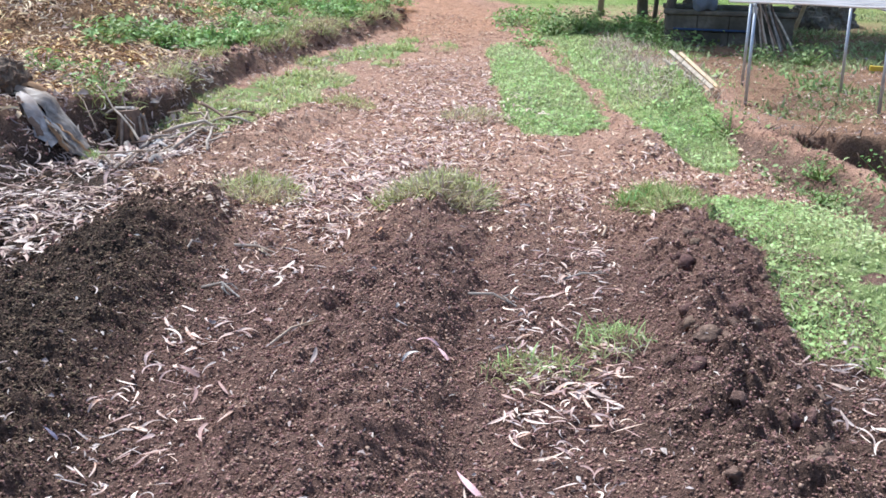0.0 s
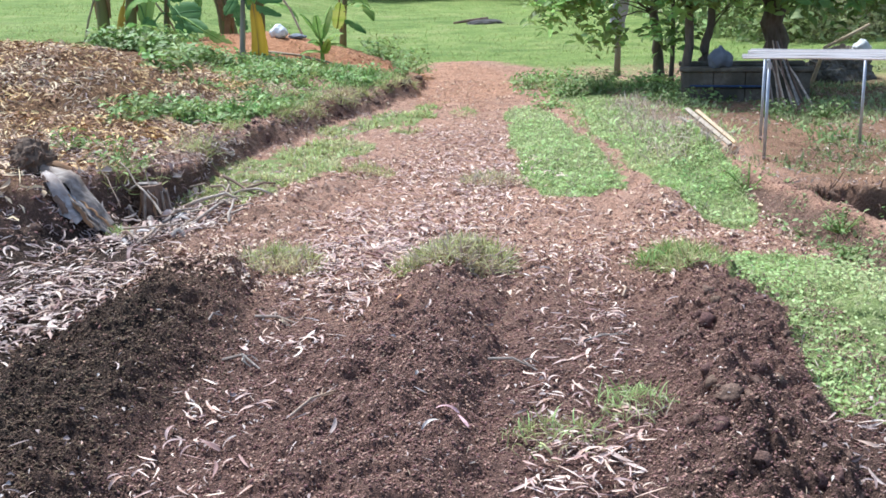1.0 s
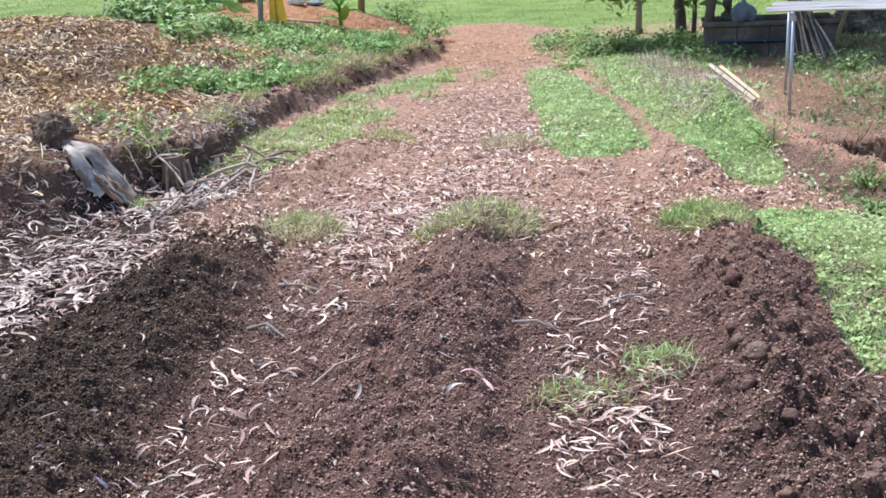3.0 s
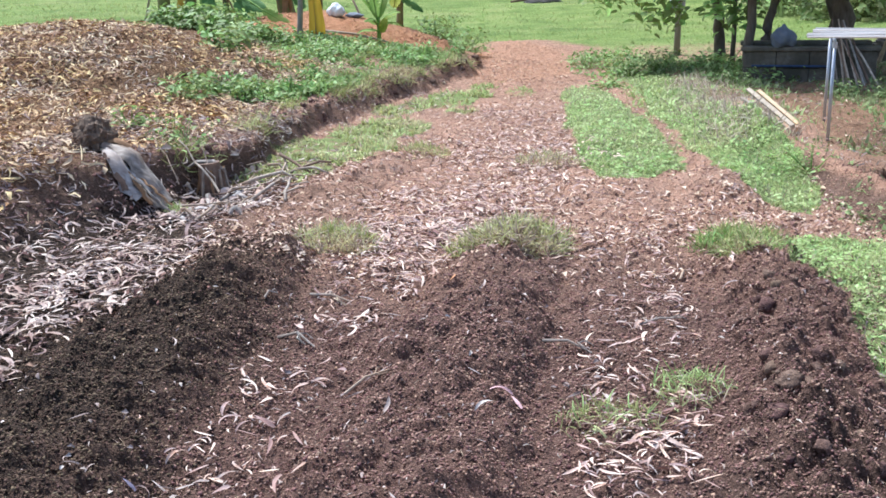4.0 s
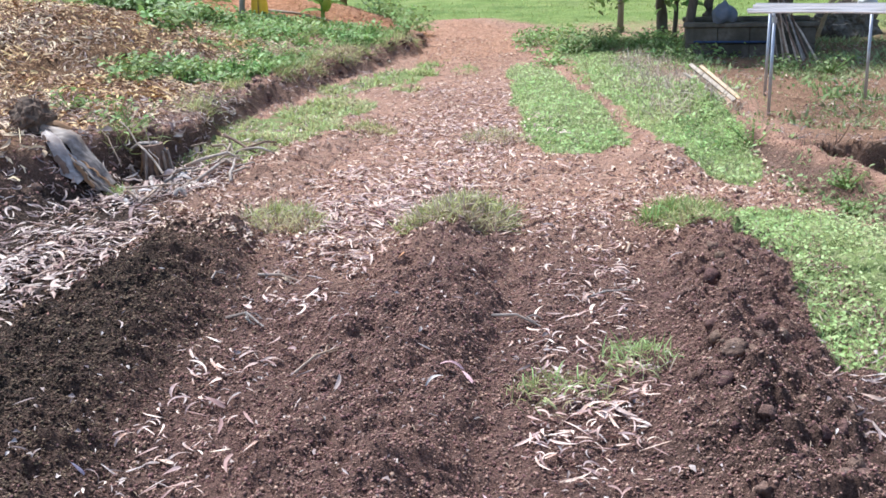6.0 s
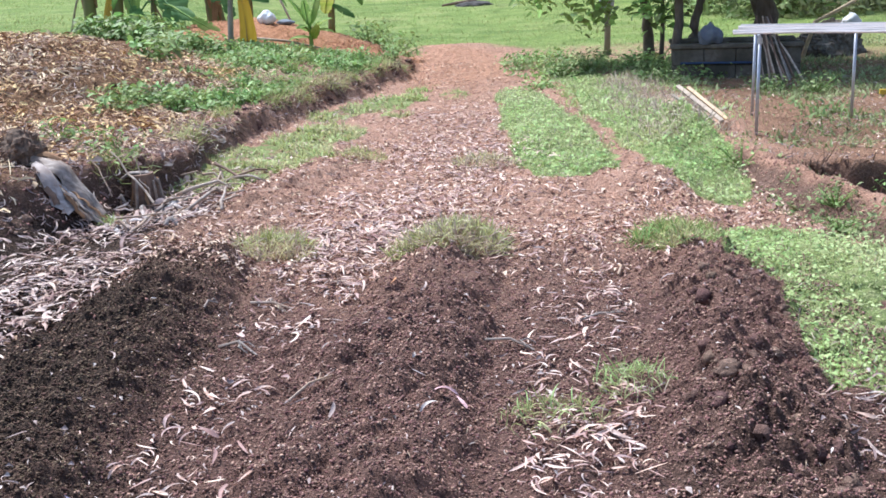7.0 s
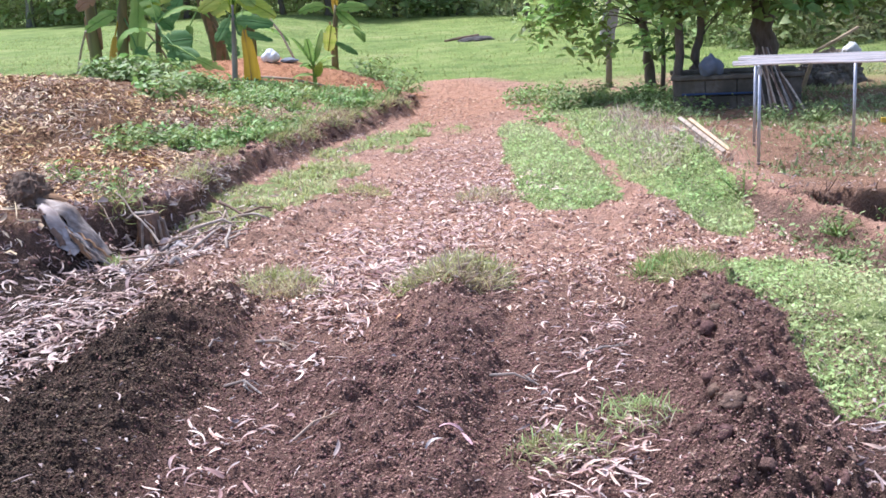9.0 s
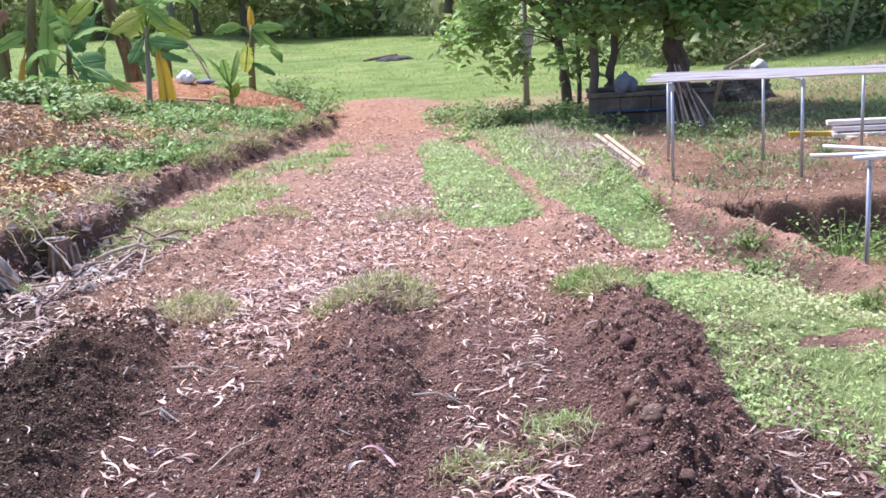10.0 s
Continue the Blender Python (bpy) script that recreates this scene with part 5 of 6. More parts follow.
banana(-4.05, 18.6, [(-0.12, 0, 0.7), (-0.32, 0, 1.5), (-0.36, 0, 2.2)], 0.25, [(2.1, 20, 55, 2.0, 0.45, 100, G), (2.1, 140, 55, 2.0, 0.45, 100, G)], "thick leaning banana plant with dry sheaths", 4, paddles=[(1.6, (-4.05, 17.95, 1.5), (-3.5, 17.8, 1.9), 0.5, 0.0, M_LIMELEAF), (1.9, (-3.75, 18.0, 2.1), (-3.3, 17.8, 1.75), 0.42, 0.1, G), (1.2, (-3.9, 18.0, 1.25), (-3.65, 17.9, 0.75), 0.26, 0.0, M_DEEPLEAF), (1.6, (-4.55, 18.0, 1.8), (-4.85, 17.8, 1.25), 0.3, 0.0, M_DEEPLEAF), (1.2, (-4.45, 18.0, 1.3), (-4.65, 17.9, 0.7), 0.3, 0.0, G), (1.7, (-4.6, 18.2, 2.1), (-4.95, 18.0, 1.75), 0.4, 0.05, M_LIMELEAF), (0.9, (-4.0, 18.2, 1.1), (-4.05, 18.1, 0.5), 0.12, 0.0, D), (1.2, (-4.2, 18.3, 1.5), (-4.1, 18.2, 0.9), 0.1, 0.0, D)])
banana(-3.13, 14.94, [(0.05, 0, 0.6), (0.09, 0, 1.2)], 0.075, [(1.15, 60, 55, 1.0, 0.28, 90, G)], "young banana plant with a thin pale stem", 5, M_PALEBARK, paddles=[(1.1, (-2.95, 14.9, 1.68), (-2.42, 14.8, 1.46), 0.27, 0.1, M_LIMELEAF), (1.1, (-3.0, 14.9, 1.38), (-2.47, 14.8, 1.33), 0.24, 0.06, M_DEEPLEAF), (1.0, (-3.0, 14.9, 1.2), (-2.5, 14.8, 1.11), 0.13, 0.06, M_DEEPLEAF), (1.1, (-3.12, 14.9, 1.75), (-3.5, 14.8, 1.6), 0.3, 0.1, M_LIMELEAF), (1.0, (-3.12, 14.9, 1.4), (-3.3, 14.8, 1.1), 0.2, 0.0, M_DEEPLEAF), (1.15, (-3.0, 14.9, 1.85), (-2.7, 14.8, 1.6), 0.24, 0.05, G)])
banana(-1.9, 17.0, [(0.03, 0, 0.5), (0.1, 0, 1.05)], 0.1, [(0.85, 90, 85, 0.5, 0.12, 20, Y_), (0.75, -40, 20, 0.8, 0.26, 100, G)], "small banana plant on the clay heap", 6, paddles=[(0.8, (-1.78, 16.95, 1.4), (-1.44, 16.9, 1.12), 0.2, 0.05, G), (0.85, (-1.78, 16.95, 1.45), (-1.28, 16.9, 1.5), 0.2, 0.1, G), (0.5, (-1.84, 16.95, 0.9), (-1.5, 16.9, 0.74), 0.13, 0.05, M_DEEPLEAF), (0.8, (-2.0, 17.0, 1.5), (-2.4, 16.9, 1.5), 0.2, 0.12, G), (0.4, (-1.95, 16.7, 0.8), (-1.86, 16.6, 1.2), 0.24, 0.0, M_LIMELEAF)])
banana(-2.04, 15.5, [(0.0, 0, 0.2), (-0.01, 0, 0.4)], 0.06, [(0.36, 200, 72, 0.55, 0.17, 40, G), (0.36, 60, 75, 0.6, 0.18, 30, G), (0.3, -30, 55, 0.5, 0.18, 70, G), (0.3, 250, 45, 0.45, 0.17, 80, G), (0.25, 0, 30, 0.4, 0.15, 80, G), (0.2, 180, 20, 0.35, 0.15, 60, G)], "short banana shoot with pale green leaves", 7, M_BANANALEAF, paddles=[(0.3, (-2.06, 15.45, 0.72), (-2.1, 15.4, 1.05), 0.16, 0.0, G), (0.25, (-2.0, 15.4, 0.5), (-1.9, 15.3, 0.7), 0.15, 0.0, M_LIMELEAF)])
banana(-4.75, 17.0, [(0.0, 0, 0.4), (0.03, 0, 0.85)], 0.1, [(0.75, 210, 30, 0.9, 0.4, 130, G), (0.8, 20, 45, 1.0, 0.38, 110, G), (0.8, 120, 60, 1.0, 0.36, 70, G)], "low banana plant with broad dark green leaves", 8, paddles=[(0.8, (-4.6, 16.8, 1.07), (-4.1, 16.7, 1.15), 0.42, 0.05, M_DEEPLEAF), (0.7, (-4.5, 16.75, 0.95), (-4.2, 16.6, 0.65), 0.36, 0.05, M_DEEPLEAF), (0.6, (-3.95, 16.2, 0.82), (-3.45, 16.0, 0.58), 0.2, 0.05, G), (0.6, (-4.9, 16.8, 0.95), (-5.2, 16.7, 0.62), 0.3, 0.0, M_DEEPLEAF), (0.5, (-4.45, 16.7, 0.75), (-4.05, 16.5, 0.55), 0.28, 0.05, G), (0.7, (-4.35, 16.6, 0.95), (-3.95, 16.4, 0.85), 0.24, 0.05, M_DEEPLEAF), (0.4, (-4.7, 16.6, 0.6), (-4.75, 16.5, 0.35), 0.26, 0.0, M_DEEPLEAF)])
banana(-6.3, 18.5, [(0.0, 0, 1.0), (-0.05, 0, 2.0)], 0.2, [(1.9, -50, 45, 1.7, 0.45, 130, G), (1.9, 30, 50, 1.9, 0.45, 100, G), (1.9, 190, 45, 1.8, 0.45, 110, G), (1.9, 110, 60, 1.8, 0.45, 90, G)], "tall banana plant at the end of the row", 9)
banana(-3.75, 19.6, [(0.02, 0, 0.8), (0.0, 0, 1.6)], 0.14, [(1.5, -40, 45, 1.4, 0.4, 130, G), (1.5, 200, 40, 1.4, 0.4, 120, G), (1.5, 30, 50, 1.5, 0.4, 110, G), (1.1, -90, 25, 1.0, 0.34, 120, G), (0.8, 10, 10, 0.9, 0.3, 90, G)], "banana plant behind the white sack", 10)
yl = base("yellow_leaf", -2.86, 14.85)
v, f = [], []
for i in range(11):
    t = i / 10
    w = 0.105 * (0.3 + 0.8 * math.sin(math.pi * (0.06 + 0.6 * (1 - t)))) * (0.5 if i == 10 else 1) * (1 + 0.06 * math.sin(9 * t))
    for k in range(5):
        u = (k - 2) / 2
        v.append((-0.05 * t + 0.03 * math.sin(3 * t) + u * w, 0.05 * u * u - 0.02 * math.sin(3 * t), 0.86 * t))
for i in range(10):
    for k in range(4):
        f.append((i * 5 + k, i * 5 + k + 1, (i + 1) * 5 + k + 1, (i + 1) * 5 + k))
part("blade", (v, f), Y_, yl, smooth_faces=True)
part("midrib", tube([(0, 0.0, 0.0), (0.0, -0.01, 0.43), (-0.045, 0, 0.88)], [0.012, 0.01, 0.007], 6), M_DRYLEAF, yl)
tagged(yl, "bright yellow dead banana leaf standing on the heap", "leaf")


# ---------------------------------------------------------------- leafy weeds on the bank
def weed(x, y, n, tall, leaf, label, material=None):
    root_z = float(height(x, y))
    k = np.arange(n)
    a = k * 2.4 + RNG.uniform(0, 1, n)
    t = (k + 1) / n
    p = np.stack([x + np.cos(a) * tall * 0.95 * np.sqrt(t), y + np.sin(a) * tall * 0.95 * np.sqrt(t), root_z + tall * (0.1 + 0.75 * RNG.uniform(0, 1, n) ** 1.4)], -1)
    up = np.stack([np.cos(a) * 0.5, np.sin(a) * 0.5, np.ones(n)], -1)
    m = turned(n, up, leaf, 0.3)
    root = base("weed", x, y, root_z)
    st = [tube([(0, 0, -0.02), (q[0] - x, q[1] - y, q[2] - root_z)], [0.004, 0.002], 4, False) for q in p[::3]]
    part("stem", joined(st), M_WEED, root)
    leaves = merged("foliage", TREELEAF, RNG.integers(0, 3, n), m, p - np.array([x, y, root_z]), material or M_WEED, "", "", kind=None)
    leaves.parent = root
    return tagged(root, label, "weed", "leafy weeds")


for wx, wy, wn, wt, wl in ((-3.3, 11.6, 70, 0.3, 0.16), (-3.05, 9.4, 50, 0.28, 0.1), (-3.1, 9.9, 60, 0.22, 0.12), (-3.05, 7.95, 26, 0.2, 0.07), (-0.85, 16.6, 160, 0.5, 0.1), (-1.3, 17.0, 140, 0.45, 0.1), (-4.3, 15.6, 120, 0.4, 0.16), (-4.8, 15.9, 140, 0.45, 0.18), (-5.4, 16.2, 120, 0.4, 0.16), (-3.9, 14.9, 80, 0.3, 0.14), (-2.35, 7.15, 30, 0.26, 0.06), (-2.6, 7.6, 24, 0.2, 0.06), (-3.35, 14.5, 90, 0.3, 0.12), (-3.6, 14.3, 110, 0.32, 0.13), (-3.1, 14.3, 70, 0.25, 0.1)):
    weed(wx, wy, wn * 2, wt, (wl * 0.5, wl), "leafy green weed on the bank")
for wx, wy, wn, wt, wl in ((2.2, 5.75, 60, 0.14, 0.05), (2.1, 5.35, 70, 0.1, 0.05), (2.33, 4.5, 60, 0.12, 0.05), (3.3, 6.9, 120, 0.42, 0.09), (3.1, 6.6, 60, 0.3, 0.08), (2.0, 7.0, 40, 0.2, 0.07), (3.45, 11.2, 70, 0.22, 0.1), (3.9, 11.0, 80, 0.25, 0.1), (2.5, 12.2, 90, 0.3, 0.1), (1.5, 13.6, 120, 0.3, 0.12), (1.9, 14.0, 140, 0.35, 0.12), (1.0, 14.6, 90, 0.3, 0.1), (4.3, 9.4, 60, 0.2, 0.09), (2.55, 13.3, 220, 0.2, 0.1), (2.95, 13.1, 220, 0.2, 0.1), (3.5, 13.7, 200, 0.4, 0.1)):
    weed(wx, wy, wn * 2, wt, (wl * 0.25, wl * 0.6), "leafy green weed on bare soil", M_SLOPEWEED if wy > 8 else None)


# ---------------------------------------------------------------- nursery benches
def bench(ox, oy, turn, length, deep, z_top, legs, back_legs, label, slats=8, top=True):
    root = base("nursery_bench", ox, oy, 0.0, turn)
    rr = random.Random(int(ox * 100))
    for row, v in ((legs, 0.0), (back_legs, deep)):
        for u in row:
            wx, wy = (root.matrix_basis @ Vector((u, v, 0))).xy
            gz = float(height(wx, wy))
            leg = part("leg", tube([(u, v, gz - 0.05), (u + rr.uniform(-0.01, 0.01), v, z_top - 0.03)], 0.014, 10), M_GALV, root, smooth_faces=True)
            part("collar", tube([(u, v, z_top - 0.08), (u, v, z_top - 0.035)], 0.022, 10), M_GALV, leg)
    for u, w in zip(legs, back_legs) if top else ():
        part("crossbar", tube([(u, -0.04, z_top - 0.02), (w, deep + 0.04, z_top - 0.02)], 0.013, 8), M_GALV, root)
    for i in range(slats if top else 0):
        v = 0.02 + deep * 0.8 * i / (slats - 1)
        a, b = -0.2 + rr.uniform(-0.06, 0.08), length + rr.uniform(-0.1, 0.1)
        pts = [(a + (b - a) * k / 7, v + rr.uniform(-0.012, 0.012), z_top + 0.008 + rr.uniform(-0.006, 0.006)) for k in range(8)]
        part("slat", tube(pts, [rr.uniform(0.009, 0.016) for _ in pts], 6), M_BATTEN, root)
    return tagged(root, label, "bench", "nursery benches")


bench(2.56, 8.57, -22, 3.5, 0.98, 0.83, (0.0, 1.04, 2.08, 3.12), (-0.14, 0.72, 1.56, 2.5), "long nursery bench of pale poles on galvanised legs")
bench(2.9, 5.75, -8, 2.4, -0.9, 0.575, (0.0, 1.1, 2.2), (0.0, 1.1, 2.2), "low galvanised bench frame holding loose white pipes", top=False)


def white_pipe(p, q, rad, label="loose white plastic pipe lying on the bench frame"):
    ob = part("plastic_pipe", tube([p, Vector(p).lerp(Vector(q), 0.5) + Vector((0, 0, -0.004)), q], rad, 10), M_PVC, smooth_faces=True)
    return tagged(ob, label, "pipe", "white pipes on the bench")


white_pipe((2.66, 6.02, 0.535), (4.2, 5.55, 0.545), 0.012)
white_pipe((2.82, 6.2, 0.56), (3.75, 5.15, 0.56), 0.012)
white_pipe((2.80, 5.74, 0.545), (4.1, 5.6, 0.585), 0.014)

# stacked boards and the yellow bar beyond the bench
for i, (dx, dy, dz, ln) in enumerate(((0, 0, 0.05, 1.7), (0.1, 0.14, 0.05, 1.6), (0.02, 0.05, 0.10, 1.65), (0.15, 0.18, 0.10, 1.5), (-0.02, 0.1, 0.15, 1.75))):
    bx, by = 4.72 + dx, 10.25 + dy
    gz = float(height(bx, by))
    b = part("board", beam((bx, by, gz + dz), (bx + ln, by - 0.55 * ln * 0.5, gz + dz + 0.02), 0.13, 0.045), M_TIMBER if i % 2 else M_BATTEN)
    tagged(b, "pale sawn board in a low stack", "board", "stacked boards")
for bx, by in ((4.85, 10.28), (5.9, 10.0)):
    gz = float(height(bx, by))
    tagged(part("bearer", box(bx - 0.04, bx + 0.04, by - 0.25, by + 0.35, gz - 0.03, gz + 0.028), M_TIMBER), "short timber bearer under the boards", "bearer", "stacked boards")
gz = float(height(4.5, 10.4))
tagged(part("bar", beam((4.33, 10.42, gz + 0.05), (4.72, 10.3, gz + 0.04), 0.05, 0.05), M_YELPAINT), "yellow painted bar lying on the ground", "bar")

# ---------------------------------------------------------------- concrete trough and what stands by it
trough_ob = base("concrete_trough", 2.75, 12.85, None, -11)
z0 = -0.06
for name_, g in (("front_wall", (0, 1.52, -0.0, 0.14)), ("back_wall", (0, 1.52, 0.86, 1.0))):
    for course in range(2):
        for k in range(4):
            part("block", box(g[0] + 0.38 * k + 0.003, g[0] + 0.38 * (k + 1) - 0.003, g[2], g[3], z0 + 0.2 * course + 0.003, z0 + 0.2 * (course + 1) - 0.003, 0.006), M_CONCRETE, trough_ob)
for u in (0.0, 1.38):
    for course in range(2):
        for k in range(2):
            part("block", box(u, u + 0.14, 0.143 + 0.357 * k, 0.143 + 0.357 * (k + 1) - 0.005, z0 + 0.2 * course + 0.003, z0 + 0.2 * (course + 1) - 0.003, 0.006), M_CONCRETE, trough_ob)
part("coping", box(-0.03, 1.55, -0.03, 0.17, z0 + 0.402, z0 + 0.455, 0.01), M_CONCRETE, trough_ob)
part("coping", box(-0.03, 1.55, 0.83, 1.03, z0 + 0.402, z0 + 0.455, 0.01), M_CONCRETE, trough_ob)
part("water_pipe", tube([(0.1, -0.02, z0 + 0.23), (1.0, -0.022, z0 + 0.225)], 0.014, 8), M_BLUE, trough_ob, "blue plastic pipe")
tagged(trough_ob, "dark old concrete block trough under the trees", "trough")


def sack(x, y, z, wide, tall, deep, material, label, seed):
    bm = bmesh.new()
    bmesh.ops.create_icosphere(bm, subdivisions=4, radius=0.5)
    for v in bm.verts:
        n = noise.noise(v.co * 3.5 + Vector((seed, 0, 0))) * 0.22 + noise.noise(v.co * 9 + Vector((seed, 3, 0))) * 0.07
        squash = 1 - 1.1 * max(0, v.co.z - 0.12)
        v.co = Vector((v.co.x * wide * squash, v.co.y * deep * squash, max(v.co.z, -0.32) * tall)) * (1 + n)
    zmin = min(v.co.z for v in bm.verts)
    for v in bm.verts:
        v.co += Vector((x, y, z - zmin - 0.01))
    bm.verts.index_update()
    g = [v.co.copy() for v in bm.verts], [tuple(v.index for v in f.verts) for f in bm.faces]
    bm.free()
    return tagged(part("sack", g, material, smooth_faces=True), label, "sack")


sack(3.2, 12.8, float(height(2.75, 12.85)) + z0 + 0.455, 0.3, 0.3, 0.2, M_SACK, "grey-blue sack slumped on the trough edge", 1)
sack(-2.84, 16.45, float(height(-2.84, 16.45)), 0.27, 0.26, 0.24, M_WHITE, "full white plastic sack on the clay heap", 5)
sack(-2.58, 16.6, float(height(-2.58, 16.6)), 0.3, 0.1, 0.2, M_SACK, "flat grey sack beside the white one", 8)

r = random.Random(5)
for i in range(11):
    bx, by = 3.68 + 0.042 * i + r.uniform(-0.02, 0.02), 12.28 + r.uniform(-0.12, 0.06) - 0.02 * i
    tx = 3.78 + 0.09 * (i / 10 - 0.5) * 2
    ob = part("stake", tube([(bx, by, float(height(bx, by)) - 0.02), ((bx + tx) / 2 + r.uniform(-0.02, 0.02), (by + 12.6) / 2 - 0.02, 0.3), (tx, 12.58, 0.62 + r.uniform(-0.1, 0.12))], [0.014, 0.012, 0.009], 6), M_STICK if i % 3 else M_BROWNSTICK)
    tagged(ob, "thin wooden stake leaning on the trough", "stake", "stakes leaning on the trough")

post = base("post", 2.46, 16.27)
part("pole", tube([(0, 0, -0.1), (0.01, 0, 0.8), (0.03, 0, 2.2)], [0.05, 0.046, 0.04], 10), M_PALEBARK, post, smooth_faces=True)
bm_v, bm_f = [], []
for i in range(9):
    for k in range(7):
        a = math.pi * (1.05 + 0.9 * k / 6)
        w = 0.125 + 0.008 * math.sin(i * 1.7)
        bm_v.append((0.01 + w * math.cos(a) + 0.1 * (i / 8 - 0.5), (w * 0.4) * math.sin(a) + 0.01 * math.sin(3 * k + i), 0.68 + 0.52 * i / 8))
for i in range(8):
    for k in range(6):
        bm_f.append((i * 7 + k, i * 7 + k + 1, (i + 1) * 7 + k + 1, (i + 1) * 7 + k))
part("sheet", (bm_v, bm_f), M_SHEET, post, "faded violet-grey plastic sheet", True)
part("band", tube([(0.005, -0.01, 0.80), (0.007, -0.01, 0.825)], 0.062, 12), M_BROWNSTICK, post, "dark tie")
tagged(post, "pale wooden post wrapped in a faded violet sheet", "post")

heap_z = float(height(5.35, 14.7))
bm = bmesh.new()
bmesh.ops.create_icosphere(bm, subdivisions=5, radius=0.5)
for v in bm.verts:
    n = noise.noise(v.co * 3.0) * 0.35 + noise.noise(v.co * 9.0) * 0.22 + noise.noise(v.co * 22.0) * 0.12
    v.co = Vector((5.4, 14.75, heap_z)) + Vector((v.co.x * 1.0, v.co.y * 0.7, v.co.z * 0.85)) * (1 + n)
bm.verts.index_update()
tagged(part("mound", ([v.co.copy() for v in bm.verts], [tuple(v.index for v in f.verts) for f in bm.faces]), M_RUBBISH), "dull grey-brown mound of garden waste", "mound")
bm.free()
tagged(part("pole", tube([(4.86, 14.36, float(height(4.86, 14.36)) + 0.02), (5.03, 14.42, 0.5), (5.35, 14.48, 0.64), (5.66, 14.55, 0.79)], [0.03, 0.028, 0.026, 0.022], 8), M_TIMBER, smooth_faces=True), "pale pole leaning over the dark heap", "pole")
sack(5.6, 14.6, heap_z + 0.36, 0.26, 0.22, 0.2, M_WHITE, "white plastic sack on the dark heap", 12)

# boards propped on the berm
for a, b, w in (((2.14, 9.7, 0.29), (2.36, 8.9, 0.07), 0.05), ((2.26, 9.8, 0.26), (2.46, 9.1, 0.05), 0.045), ((2.07, 9.6, 0.22), (2.24, 8.95, 0.10), 0.03)):
    tagged(part("board", beam(a, b, w * 0.8, 0.025, 20), M_TIMBER), "pale splintered board propped on the berm", "board", "boards on the berm")
s = lump(77, 2, 0.25)
for sx, sy, sw in ((2.2, 9.95, 0.3), (2.36, 9.0, 0.22), (2.26, 9.3, 0.2)):
    ob = part("clod", ([(v[0] * sw, v[1] * sw, v[2] * sw * 0.9) for v in s[0]], s[1]), M_REDCLOD)
    ob.matrix_basis = pose(sx, sy, float(height(sx, sy)) + sw * 0.15, 0, 0, sx * 900)
    tagged(ob, "brown clod of soil under the propped boards", "clod", "clods on the berm")

heap = base("heap", 0.75, 31.5)
g = lump(90, 3, 0.1)
part("brush", ([(v[0] * 1.15, v[1] * 0.7, v[2] * 0.42) for v in g[0]], g[1]), M_DARKHEAP, heap)
part("branch", tube([(-0.95, 0.1, 0.05), (-0.5, 0, 0.11), (0.1, 0, 0.16)], [0.03, 0.05, 0.06], 7), M_BROWNSTICK, heap)
tagged(heap, "dark low heap of brush on the field", "heap")

# ---------------------------------------------------------------- uprooted banana stump, sticks
root = base("uprooted_stump", -2.85, 6.75, 0.29)
gz = root.location.z
bm = bmesh.new()
bmesh.ops.create_icosphere(bm, subdivisions=4, radius=0.5)
for v in bm.verts:
    n = noise.noise(v.co * 5) * 0.22 + noise.noise(v.co * 14) * 0.12
    v.co = Vector((v.co.x * 0.29, v.co.y * 0.27, v.co.z * 0.33)) * (1 + 1.1 * n) + Vector((0, 0, 0.09))
bm.verts.index_update()
part("root_ball", ([v.co.copy() for v in bm.verts], [tuple(v.index for v in f.verts) for f in bm.faces]), M_ROOT, root, "dark soil-caked root ball")
bm.free()
r = random.Random(9)
roots = []
for i in range(90):
    a, e = r.uniform(0, 6.28), r.uniform(-0.4, 1.4)
    d = Vector((math.cos(a) * math.cos(e), math.sin(a) * math.cos(e), math.sin(e)))
    p = Vector((0, 0, 0.10)) + Vector((d.x * 0.14, d.y * 0.13, d.z * 0.12))
    q = p + d * r.uniform(0.03, 0.08) + Vector((r.uniform(-0.05, 0.05), r.uniform(-0.05, 0.05), r.uniform(-0.06, 0.02)))
    roots.append(tube([p, (p + q) / 2 + Vector((r.uniform(-0.02, 0.02), 0, 0.015)), q], [0.005, 0.004, 0.002], 4))
part("root_mat", joined(roots), M_BROWNSTICK, root, "thin wiry roots")["kind"] = "stuff"


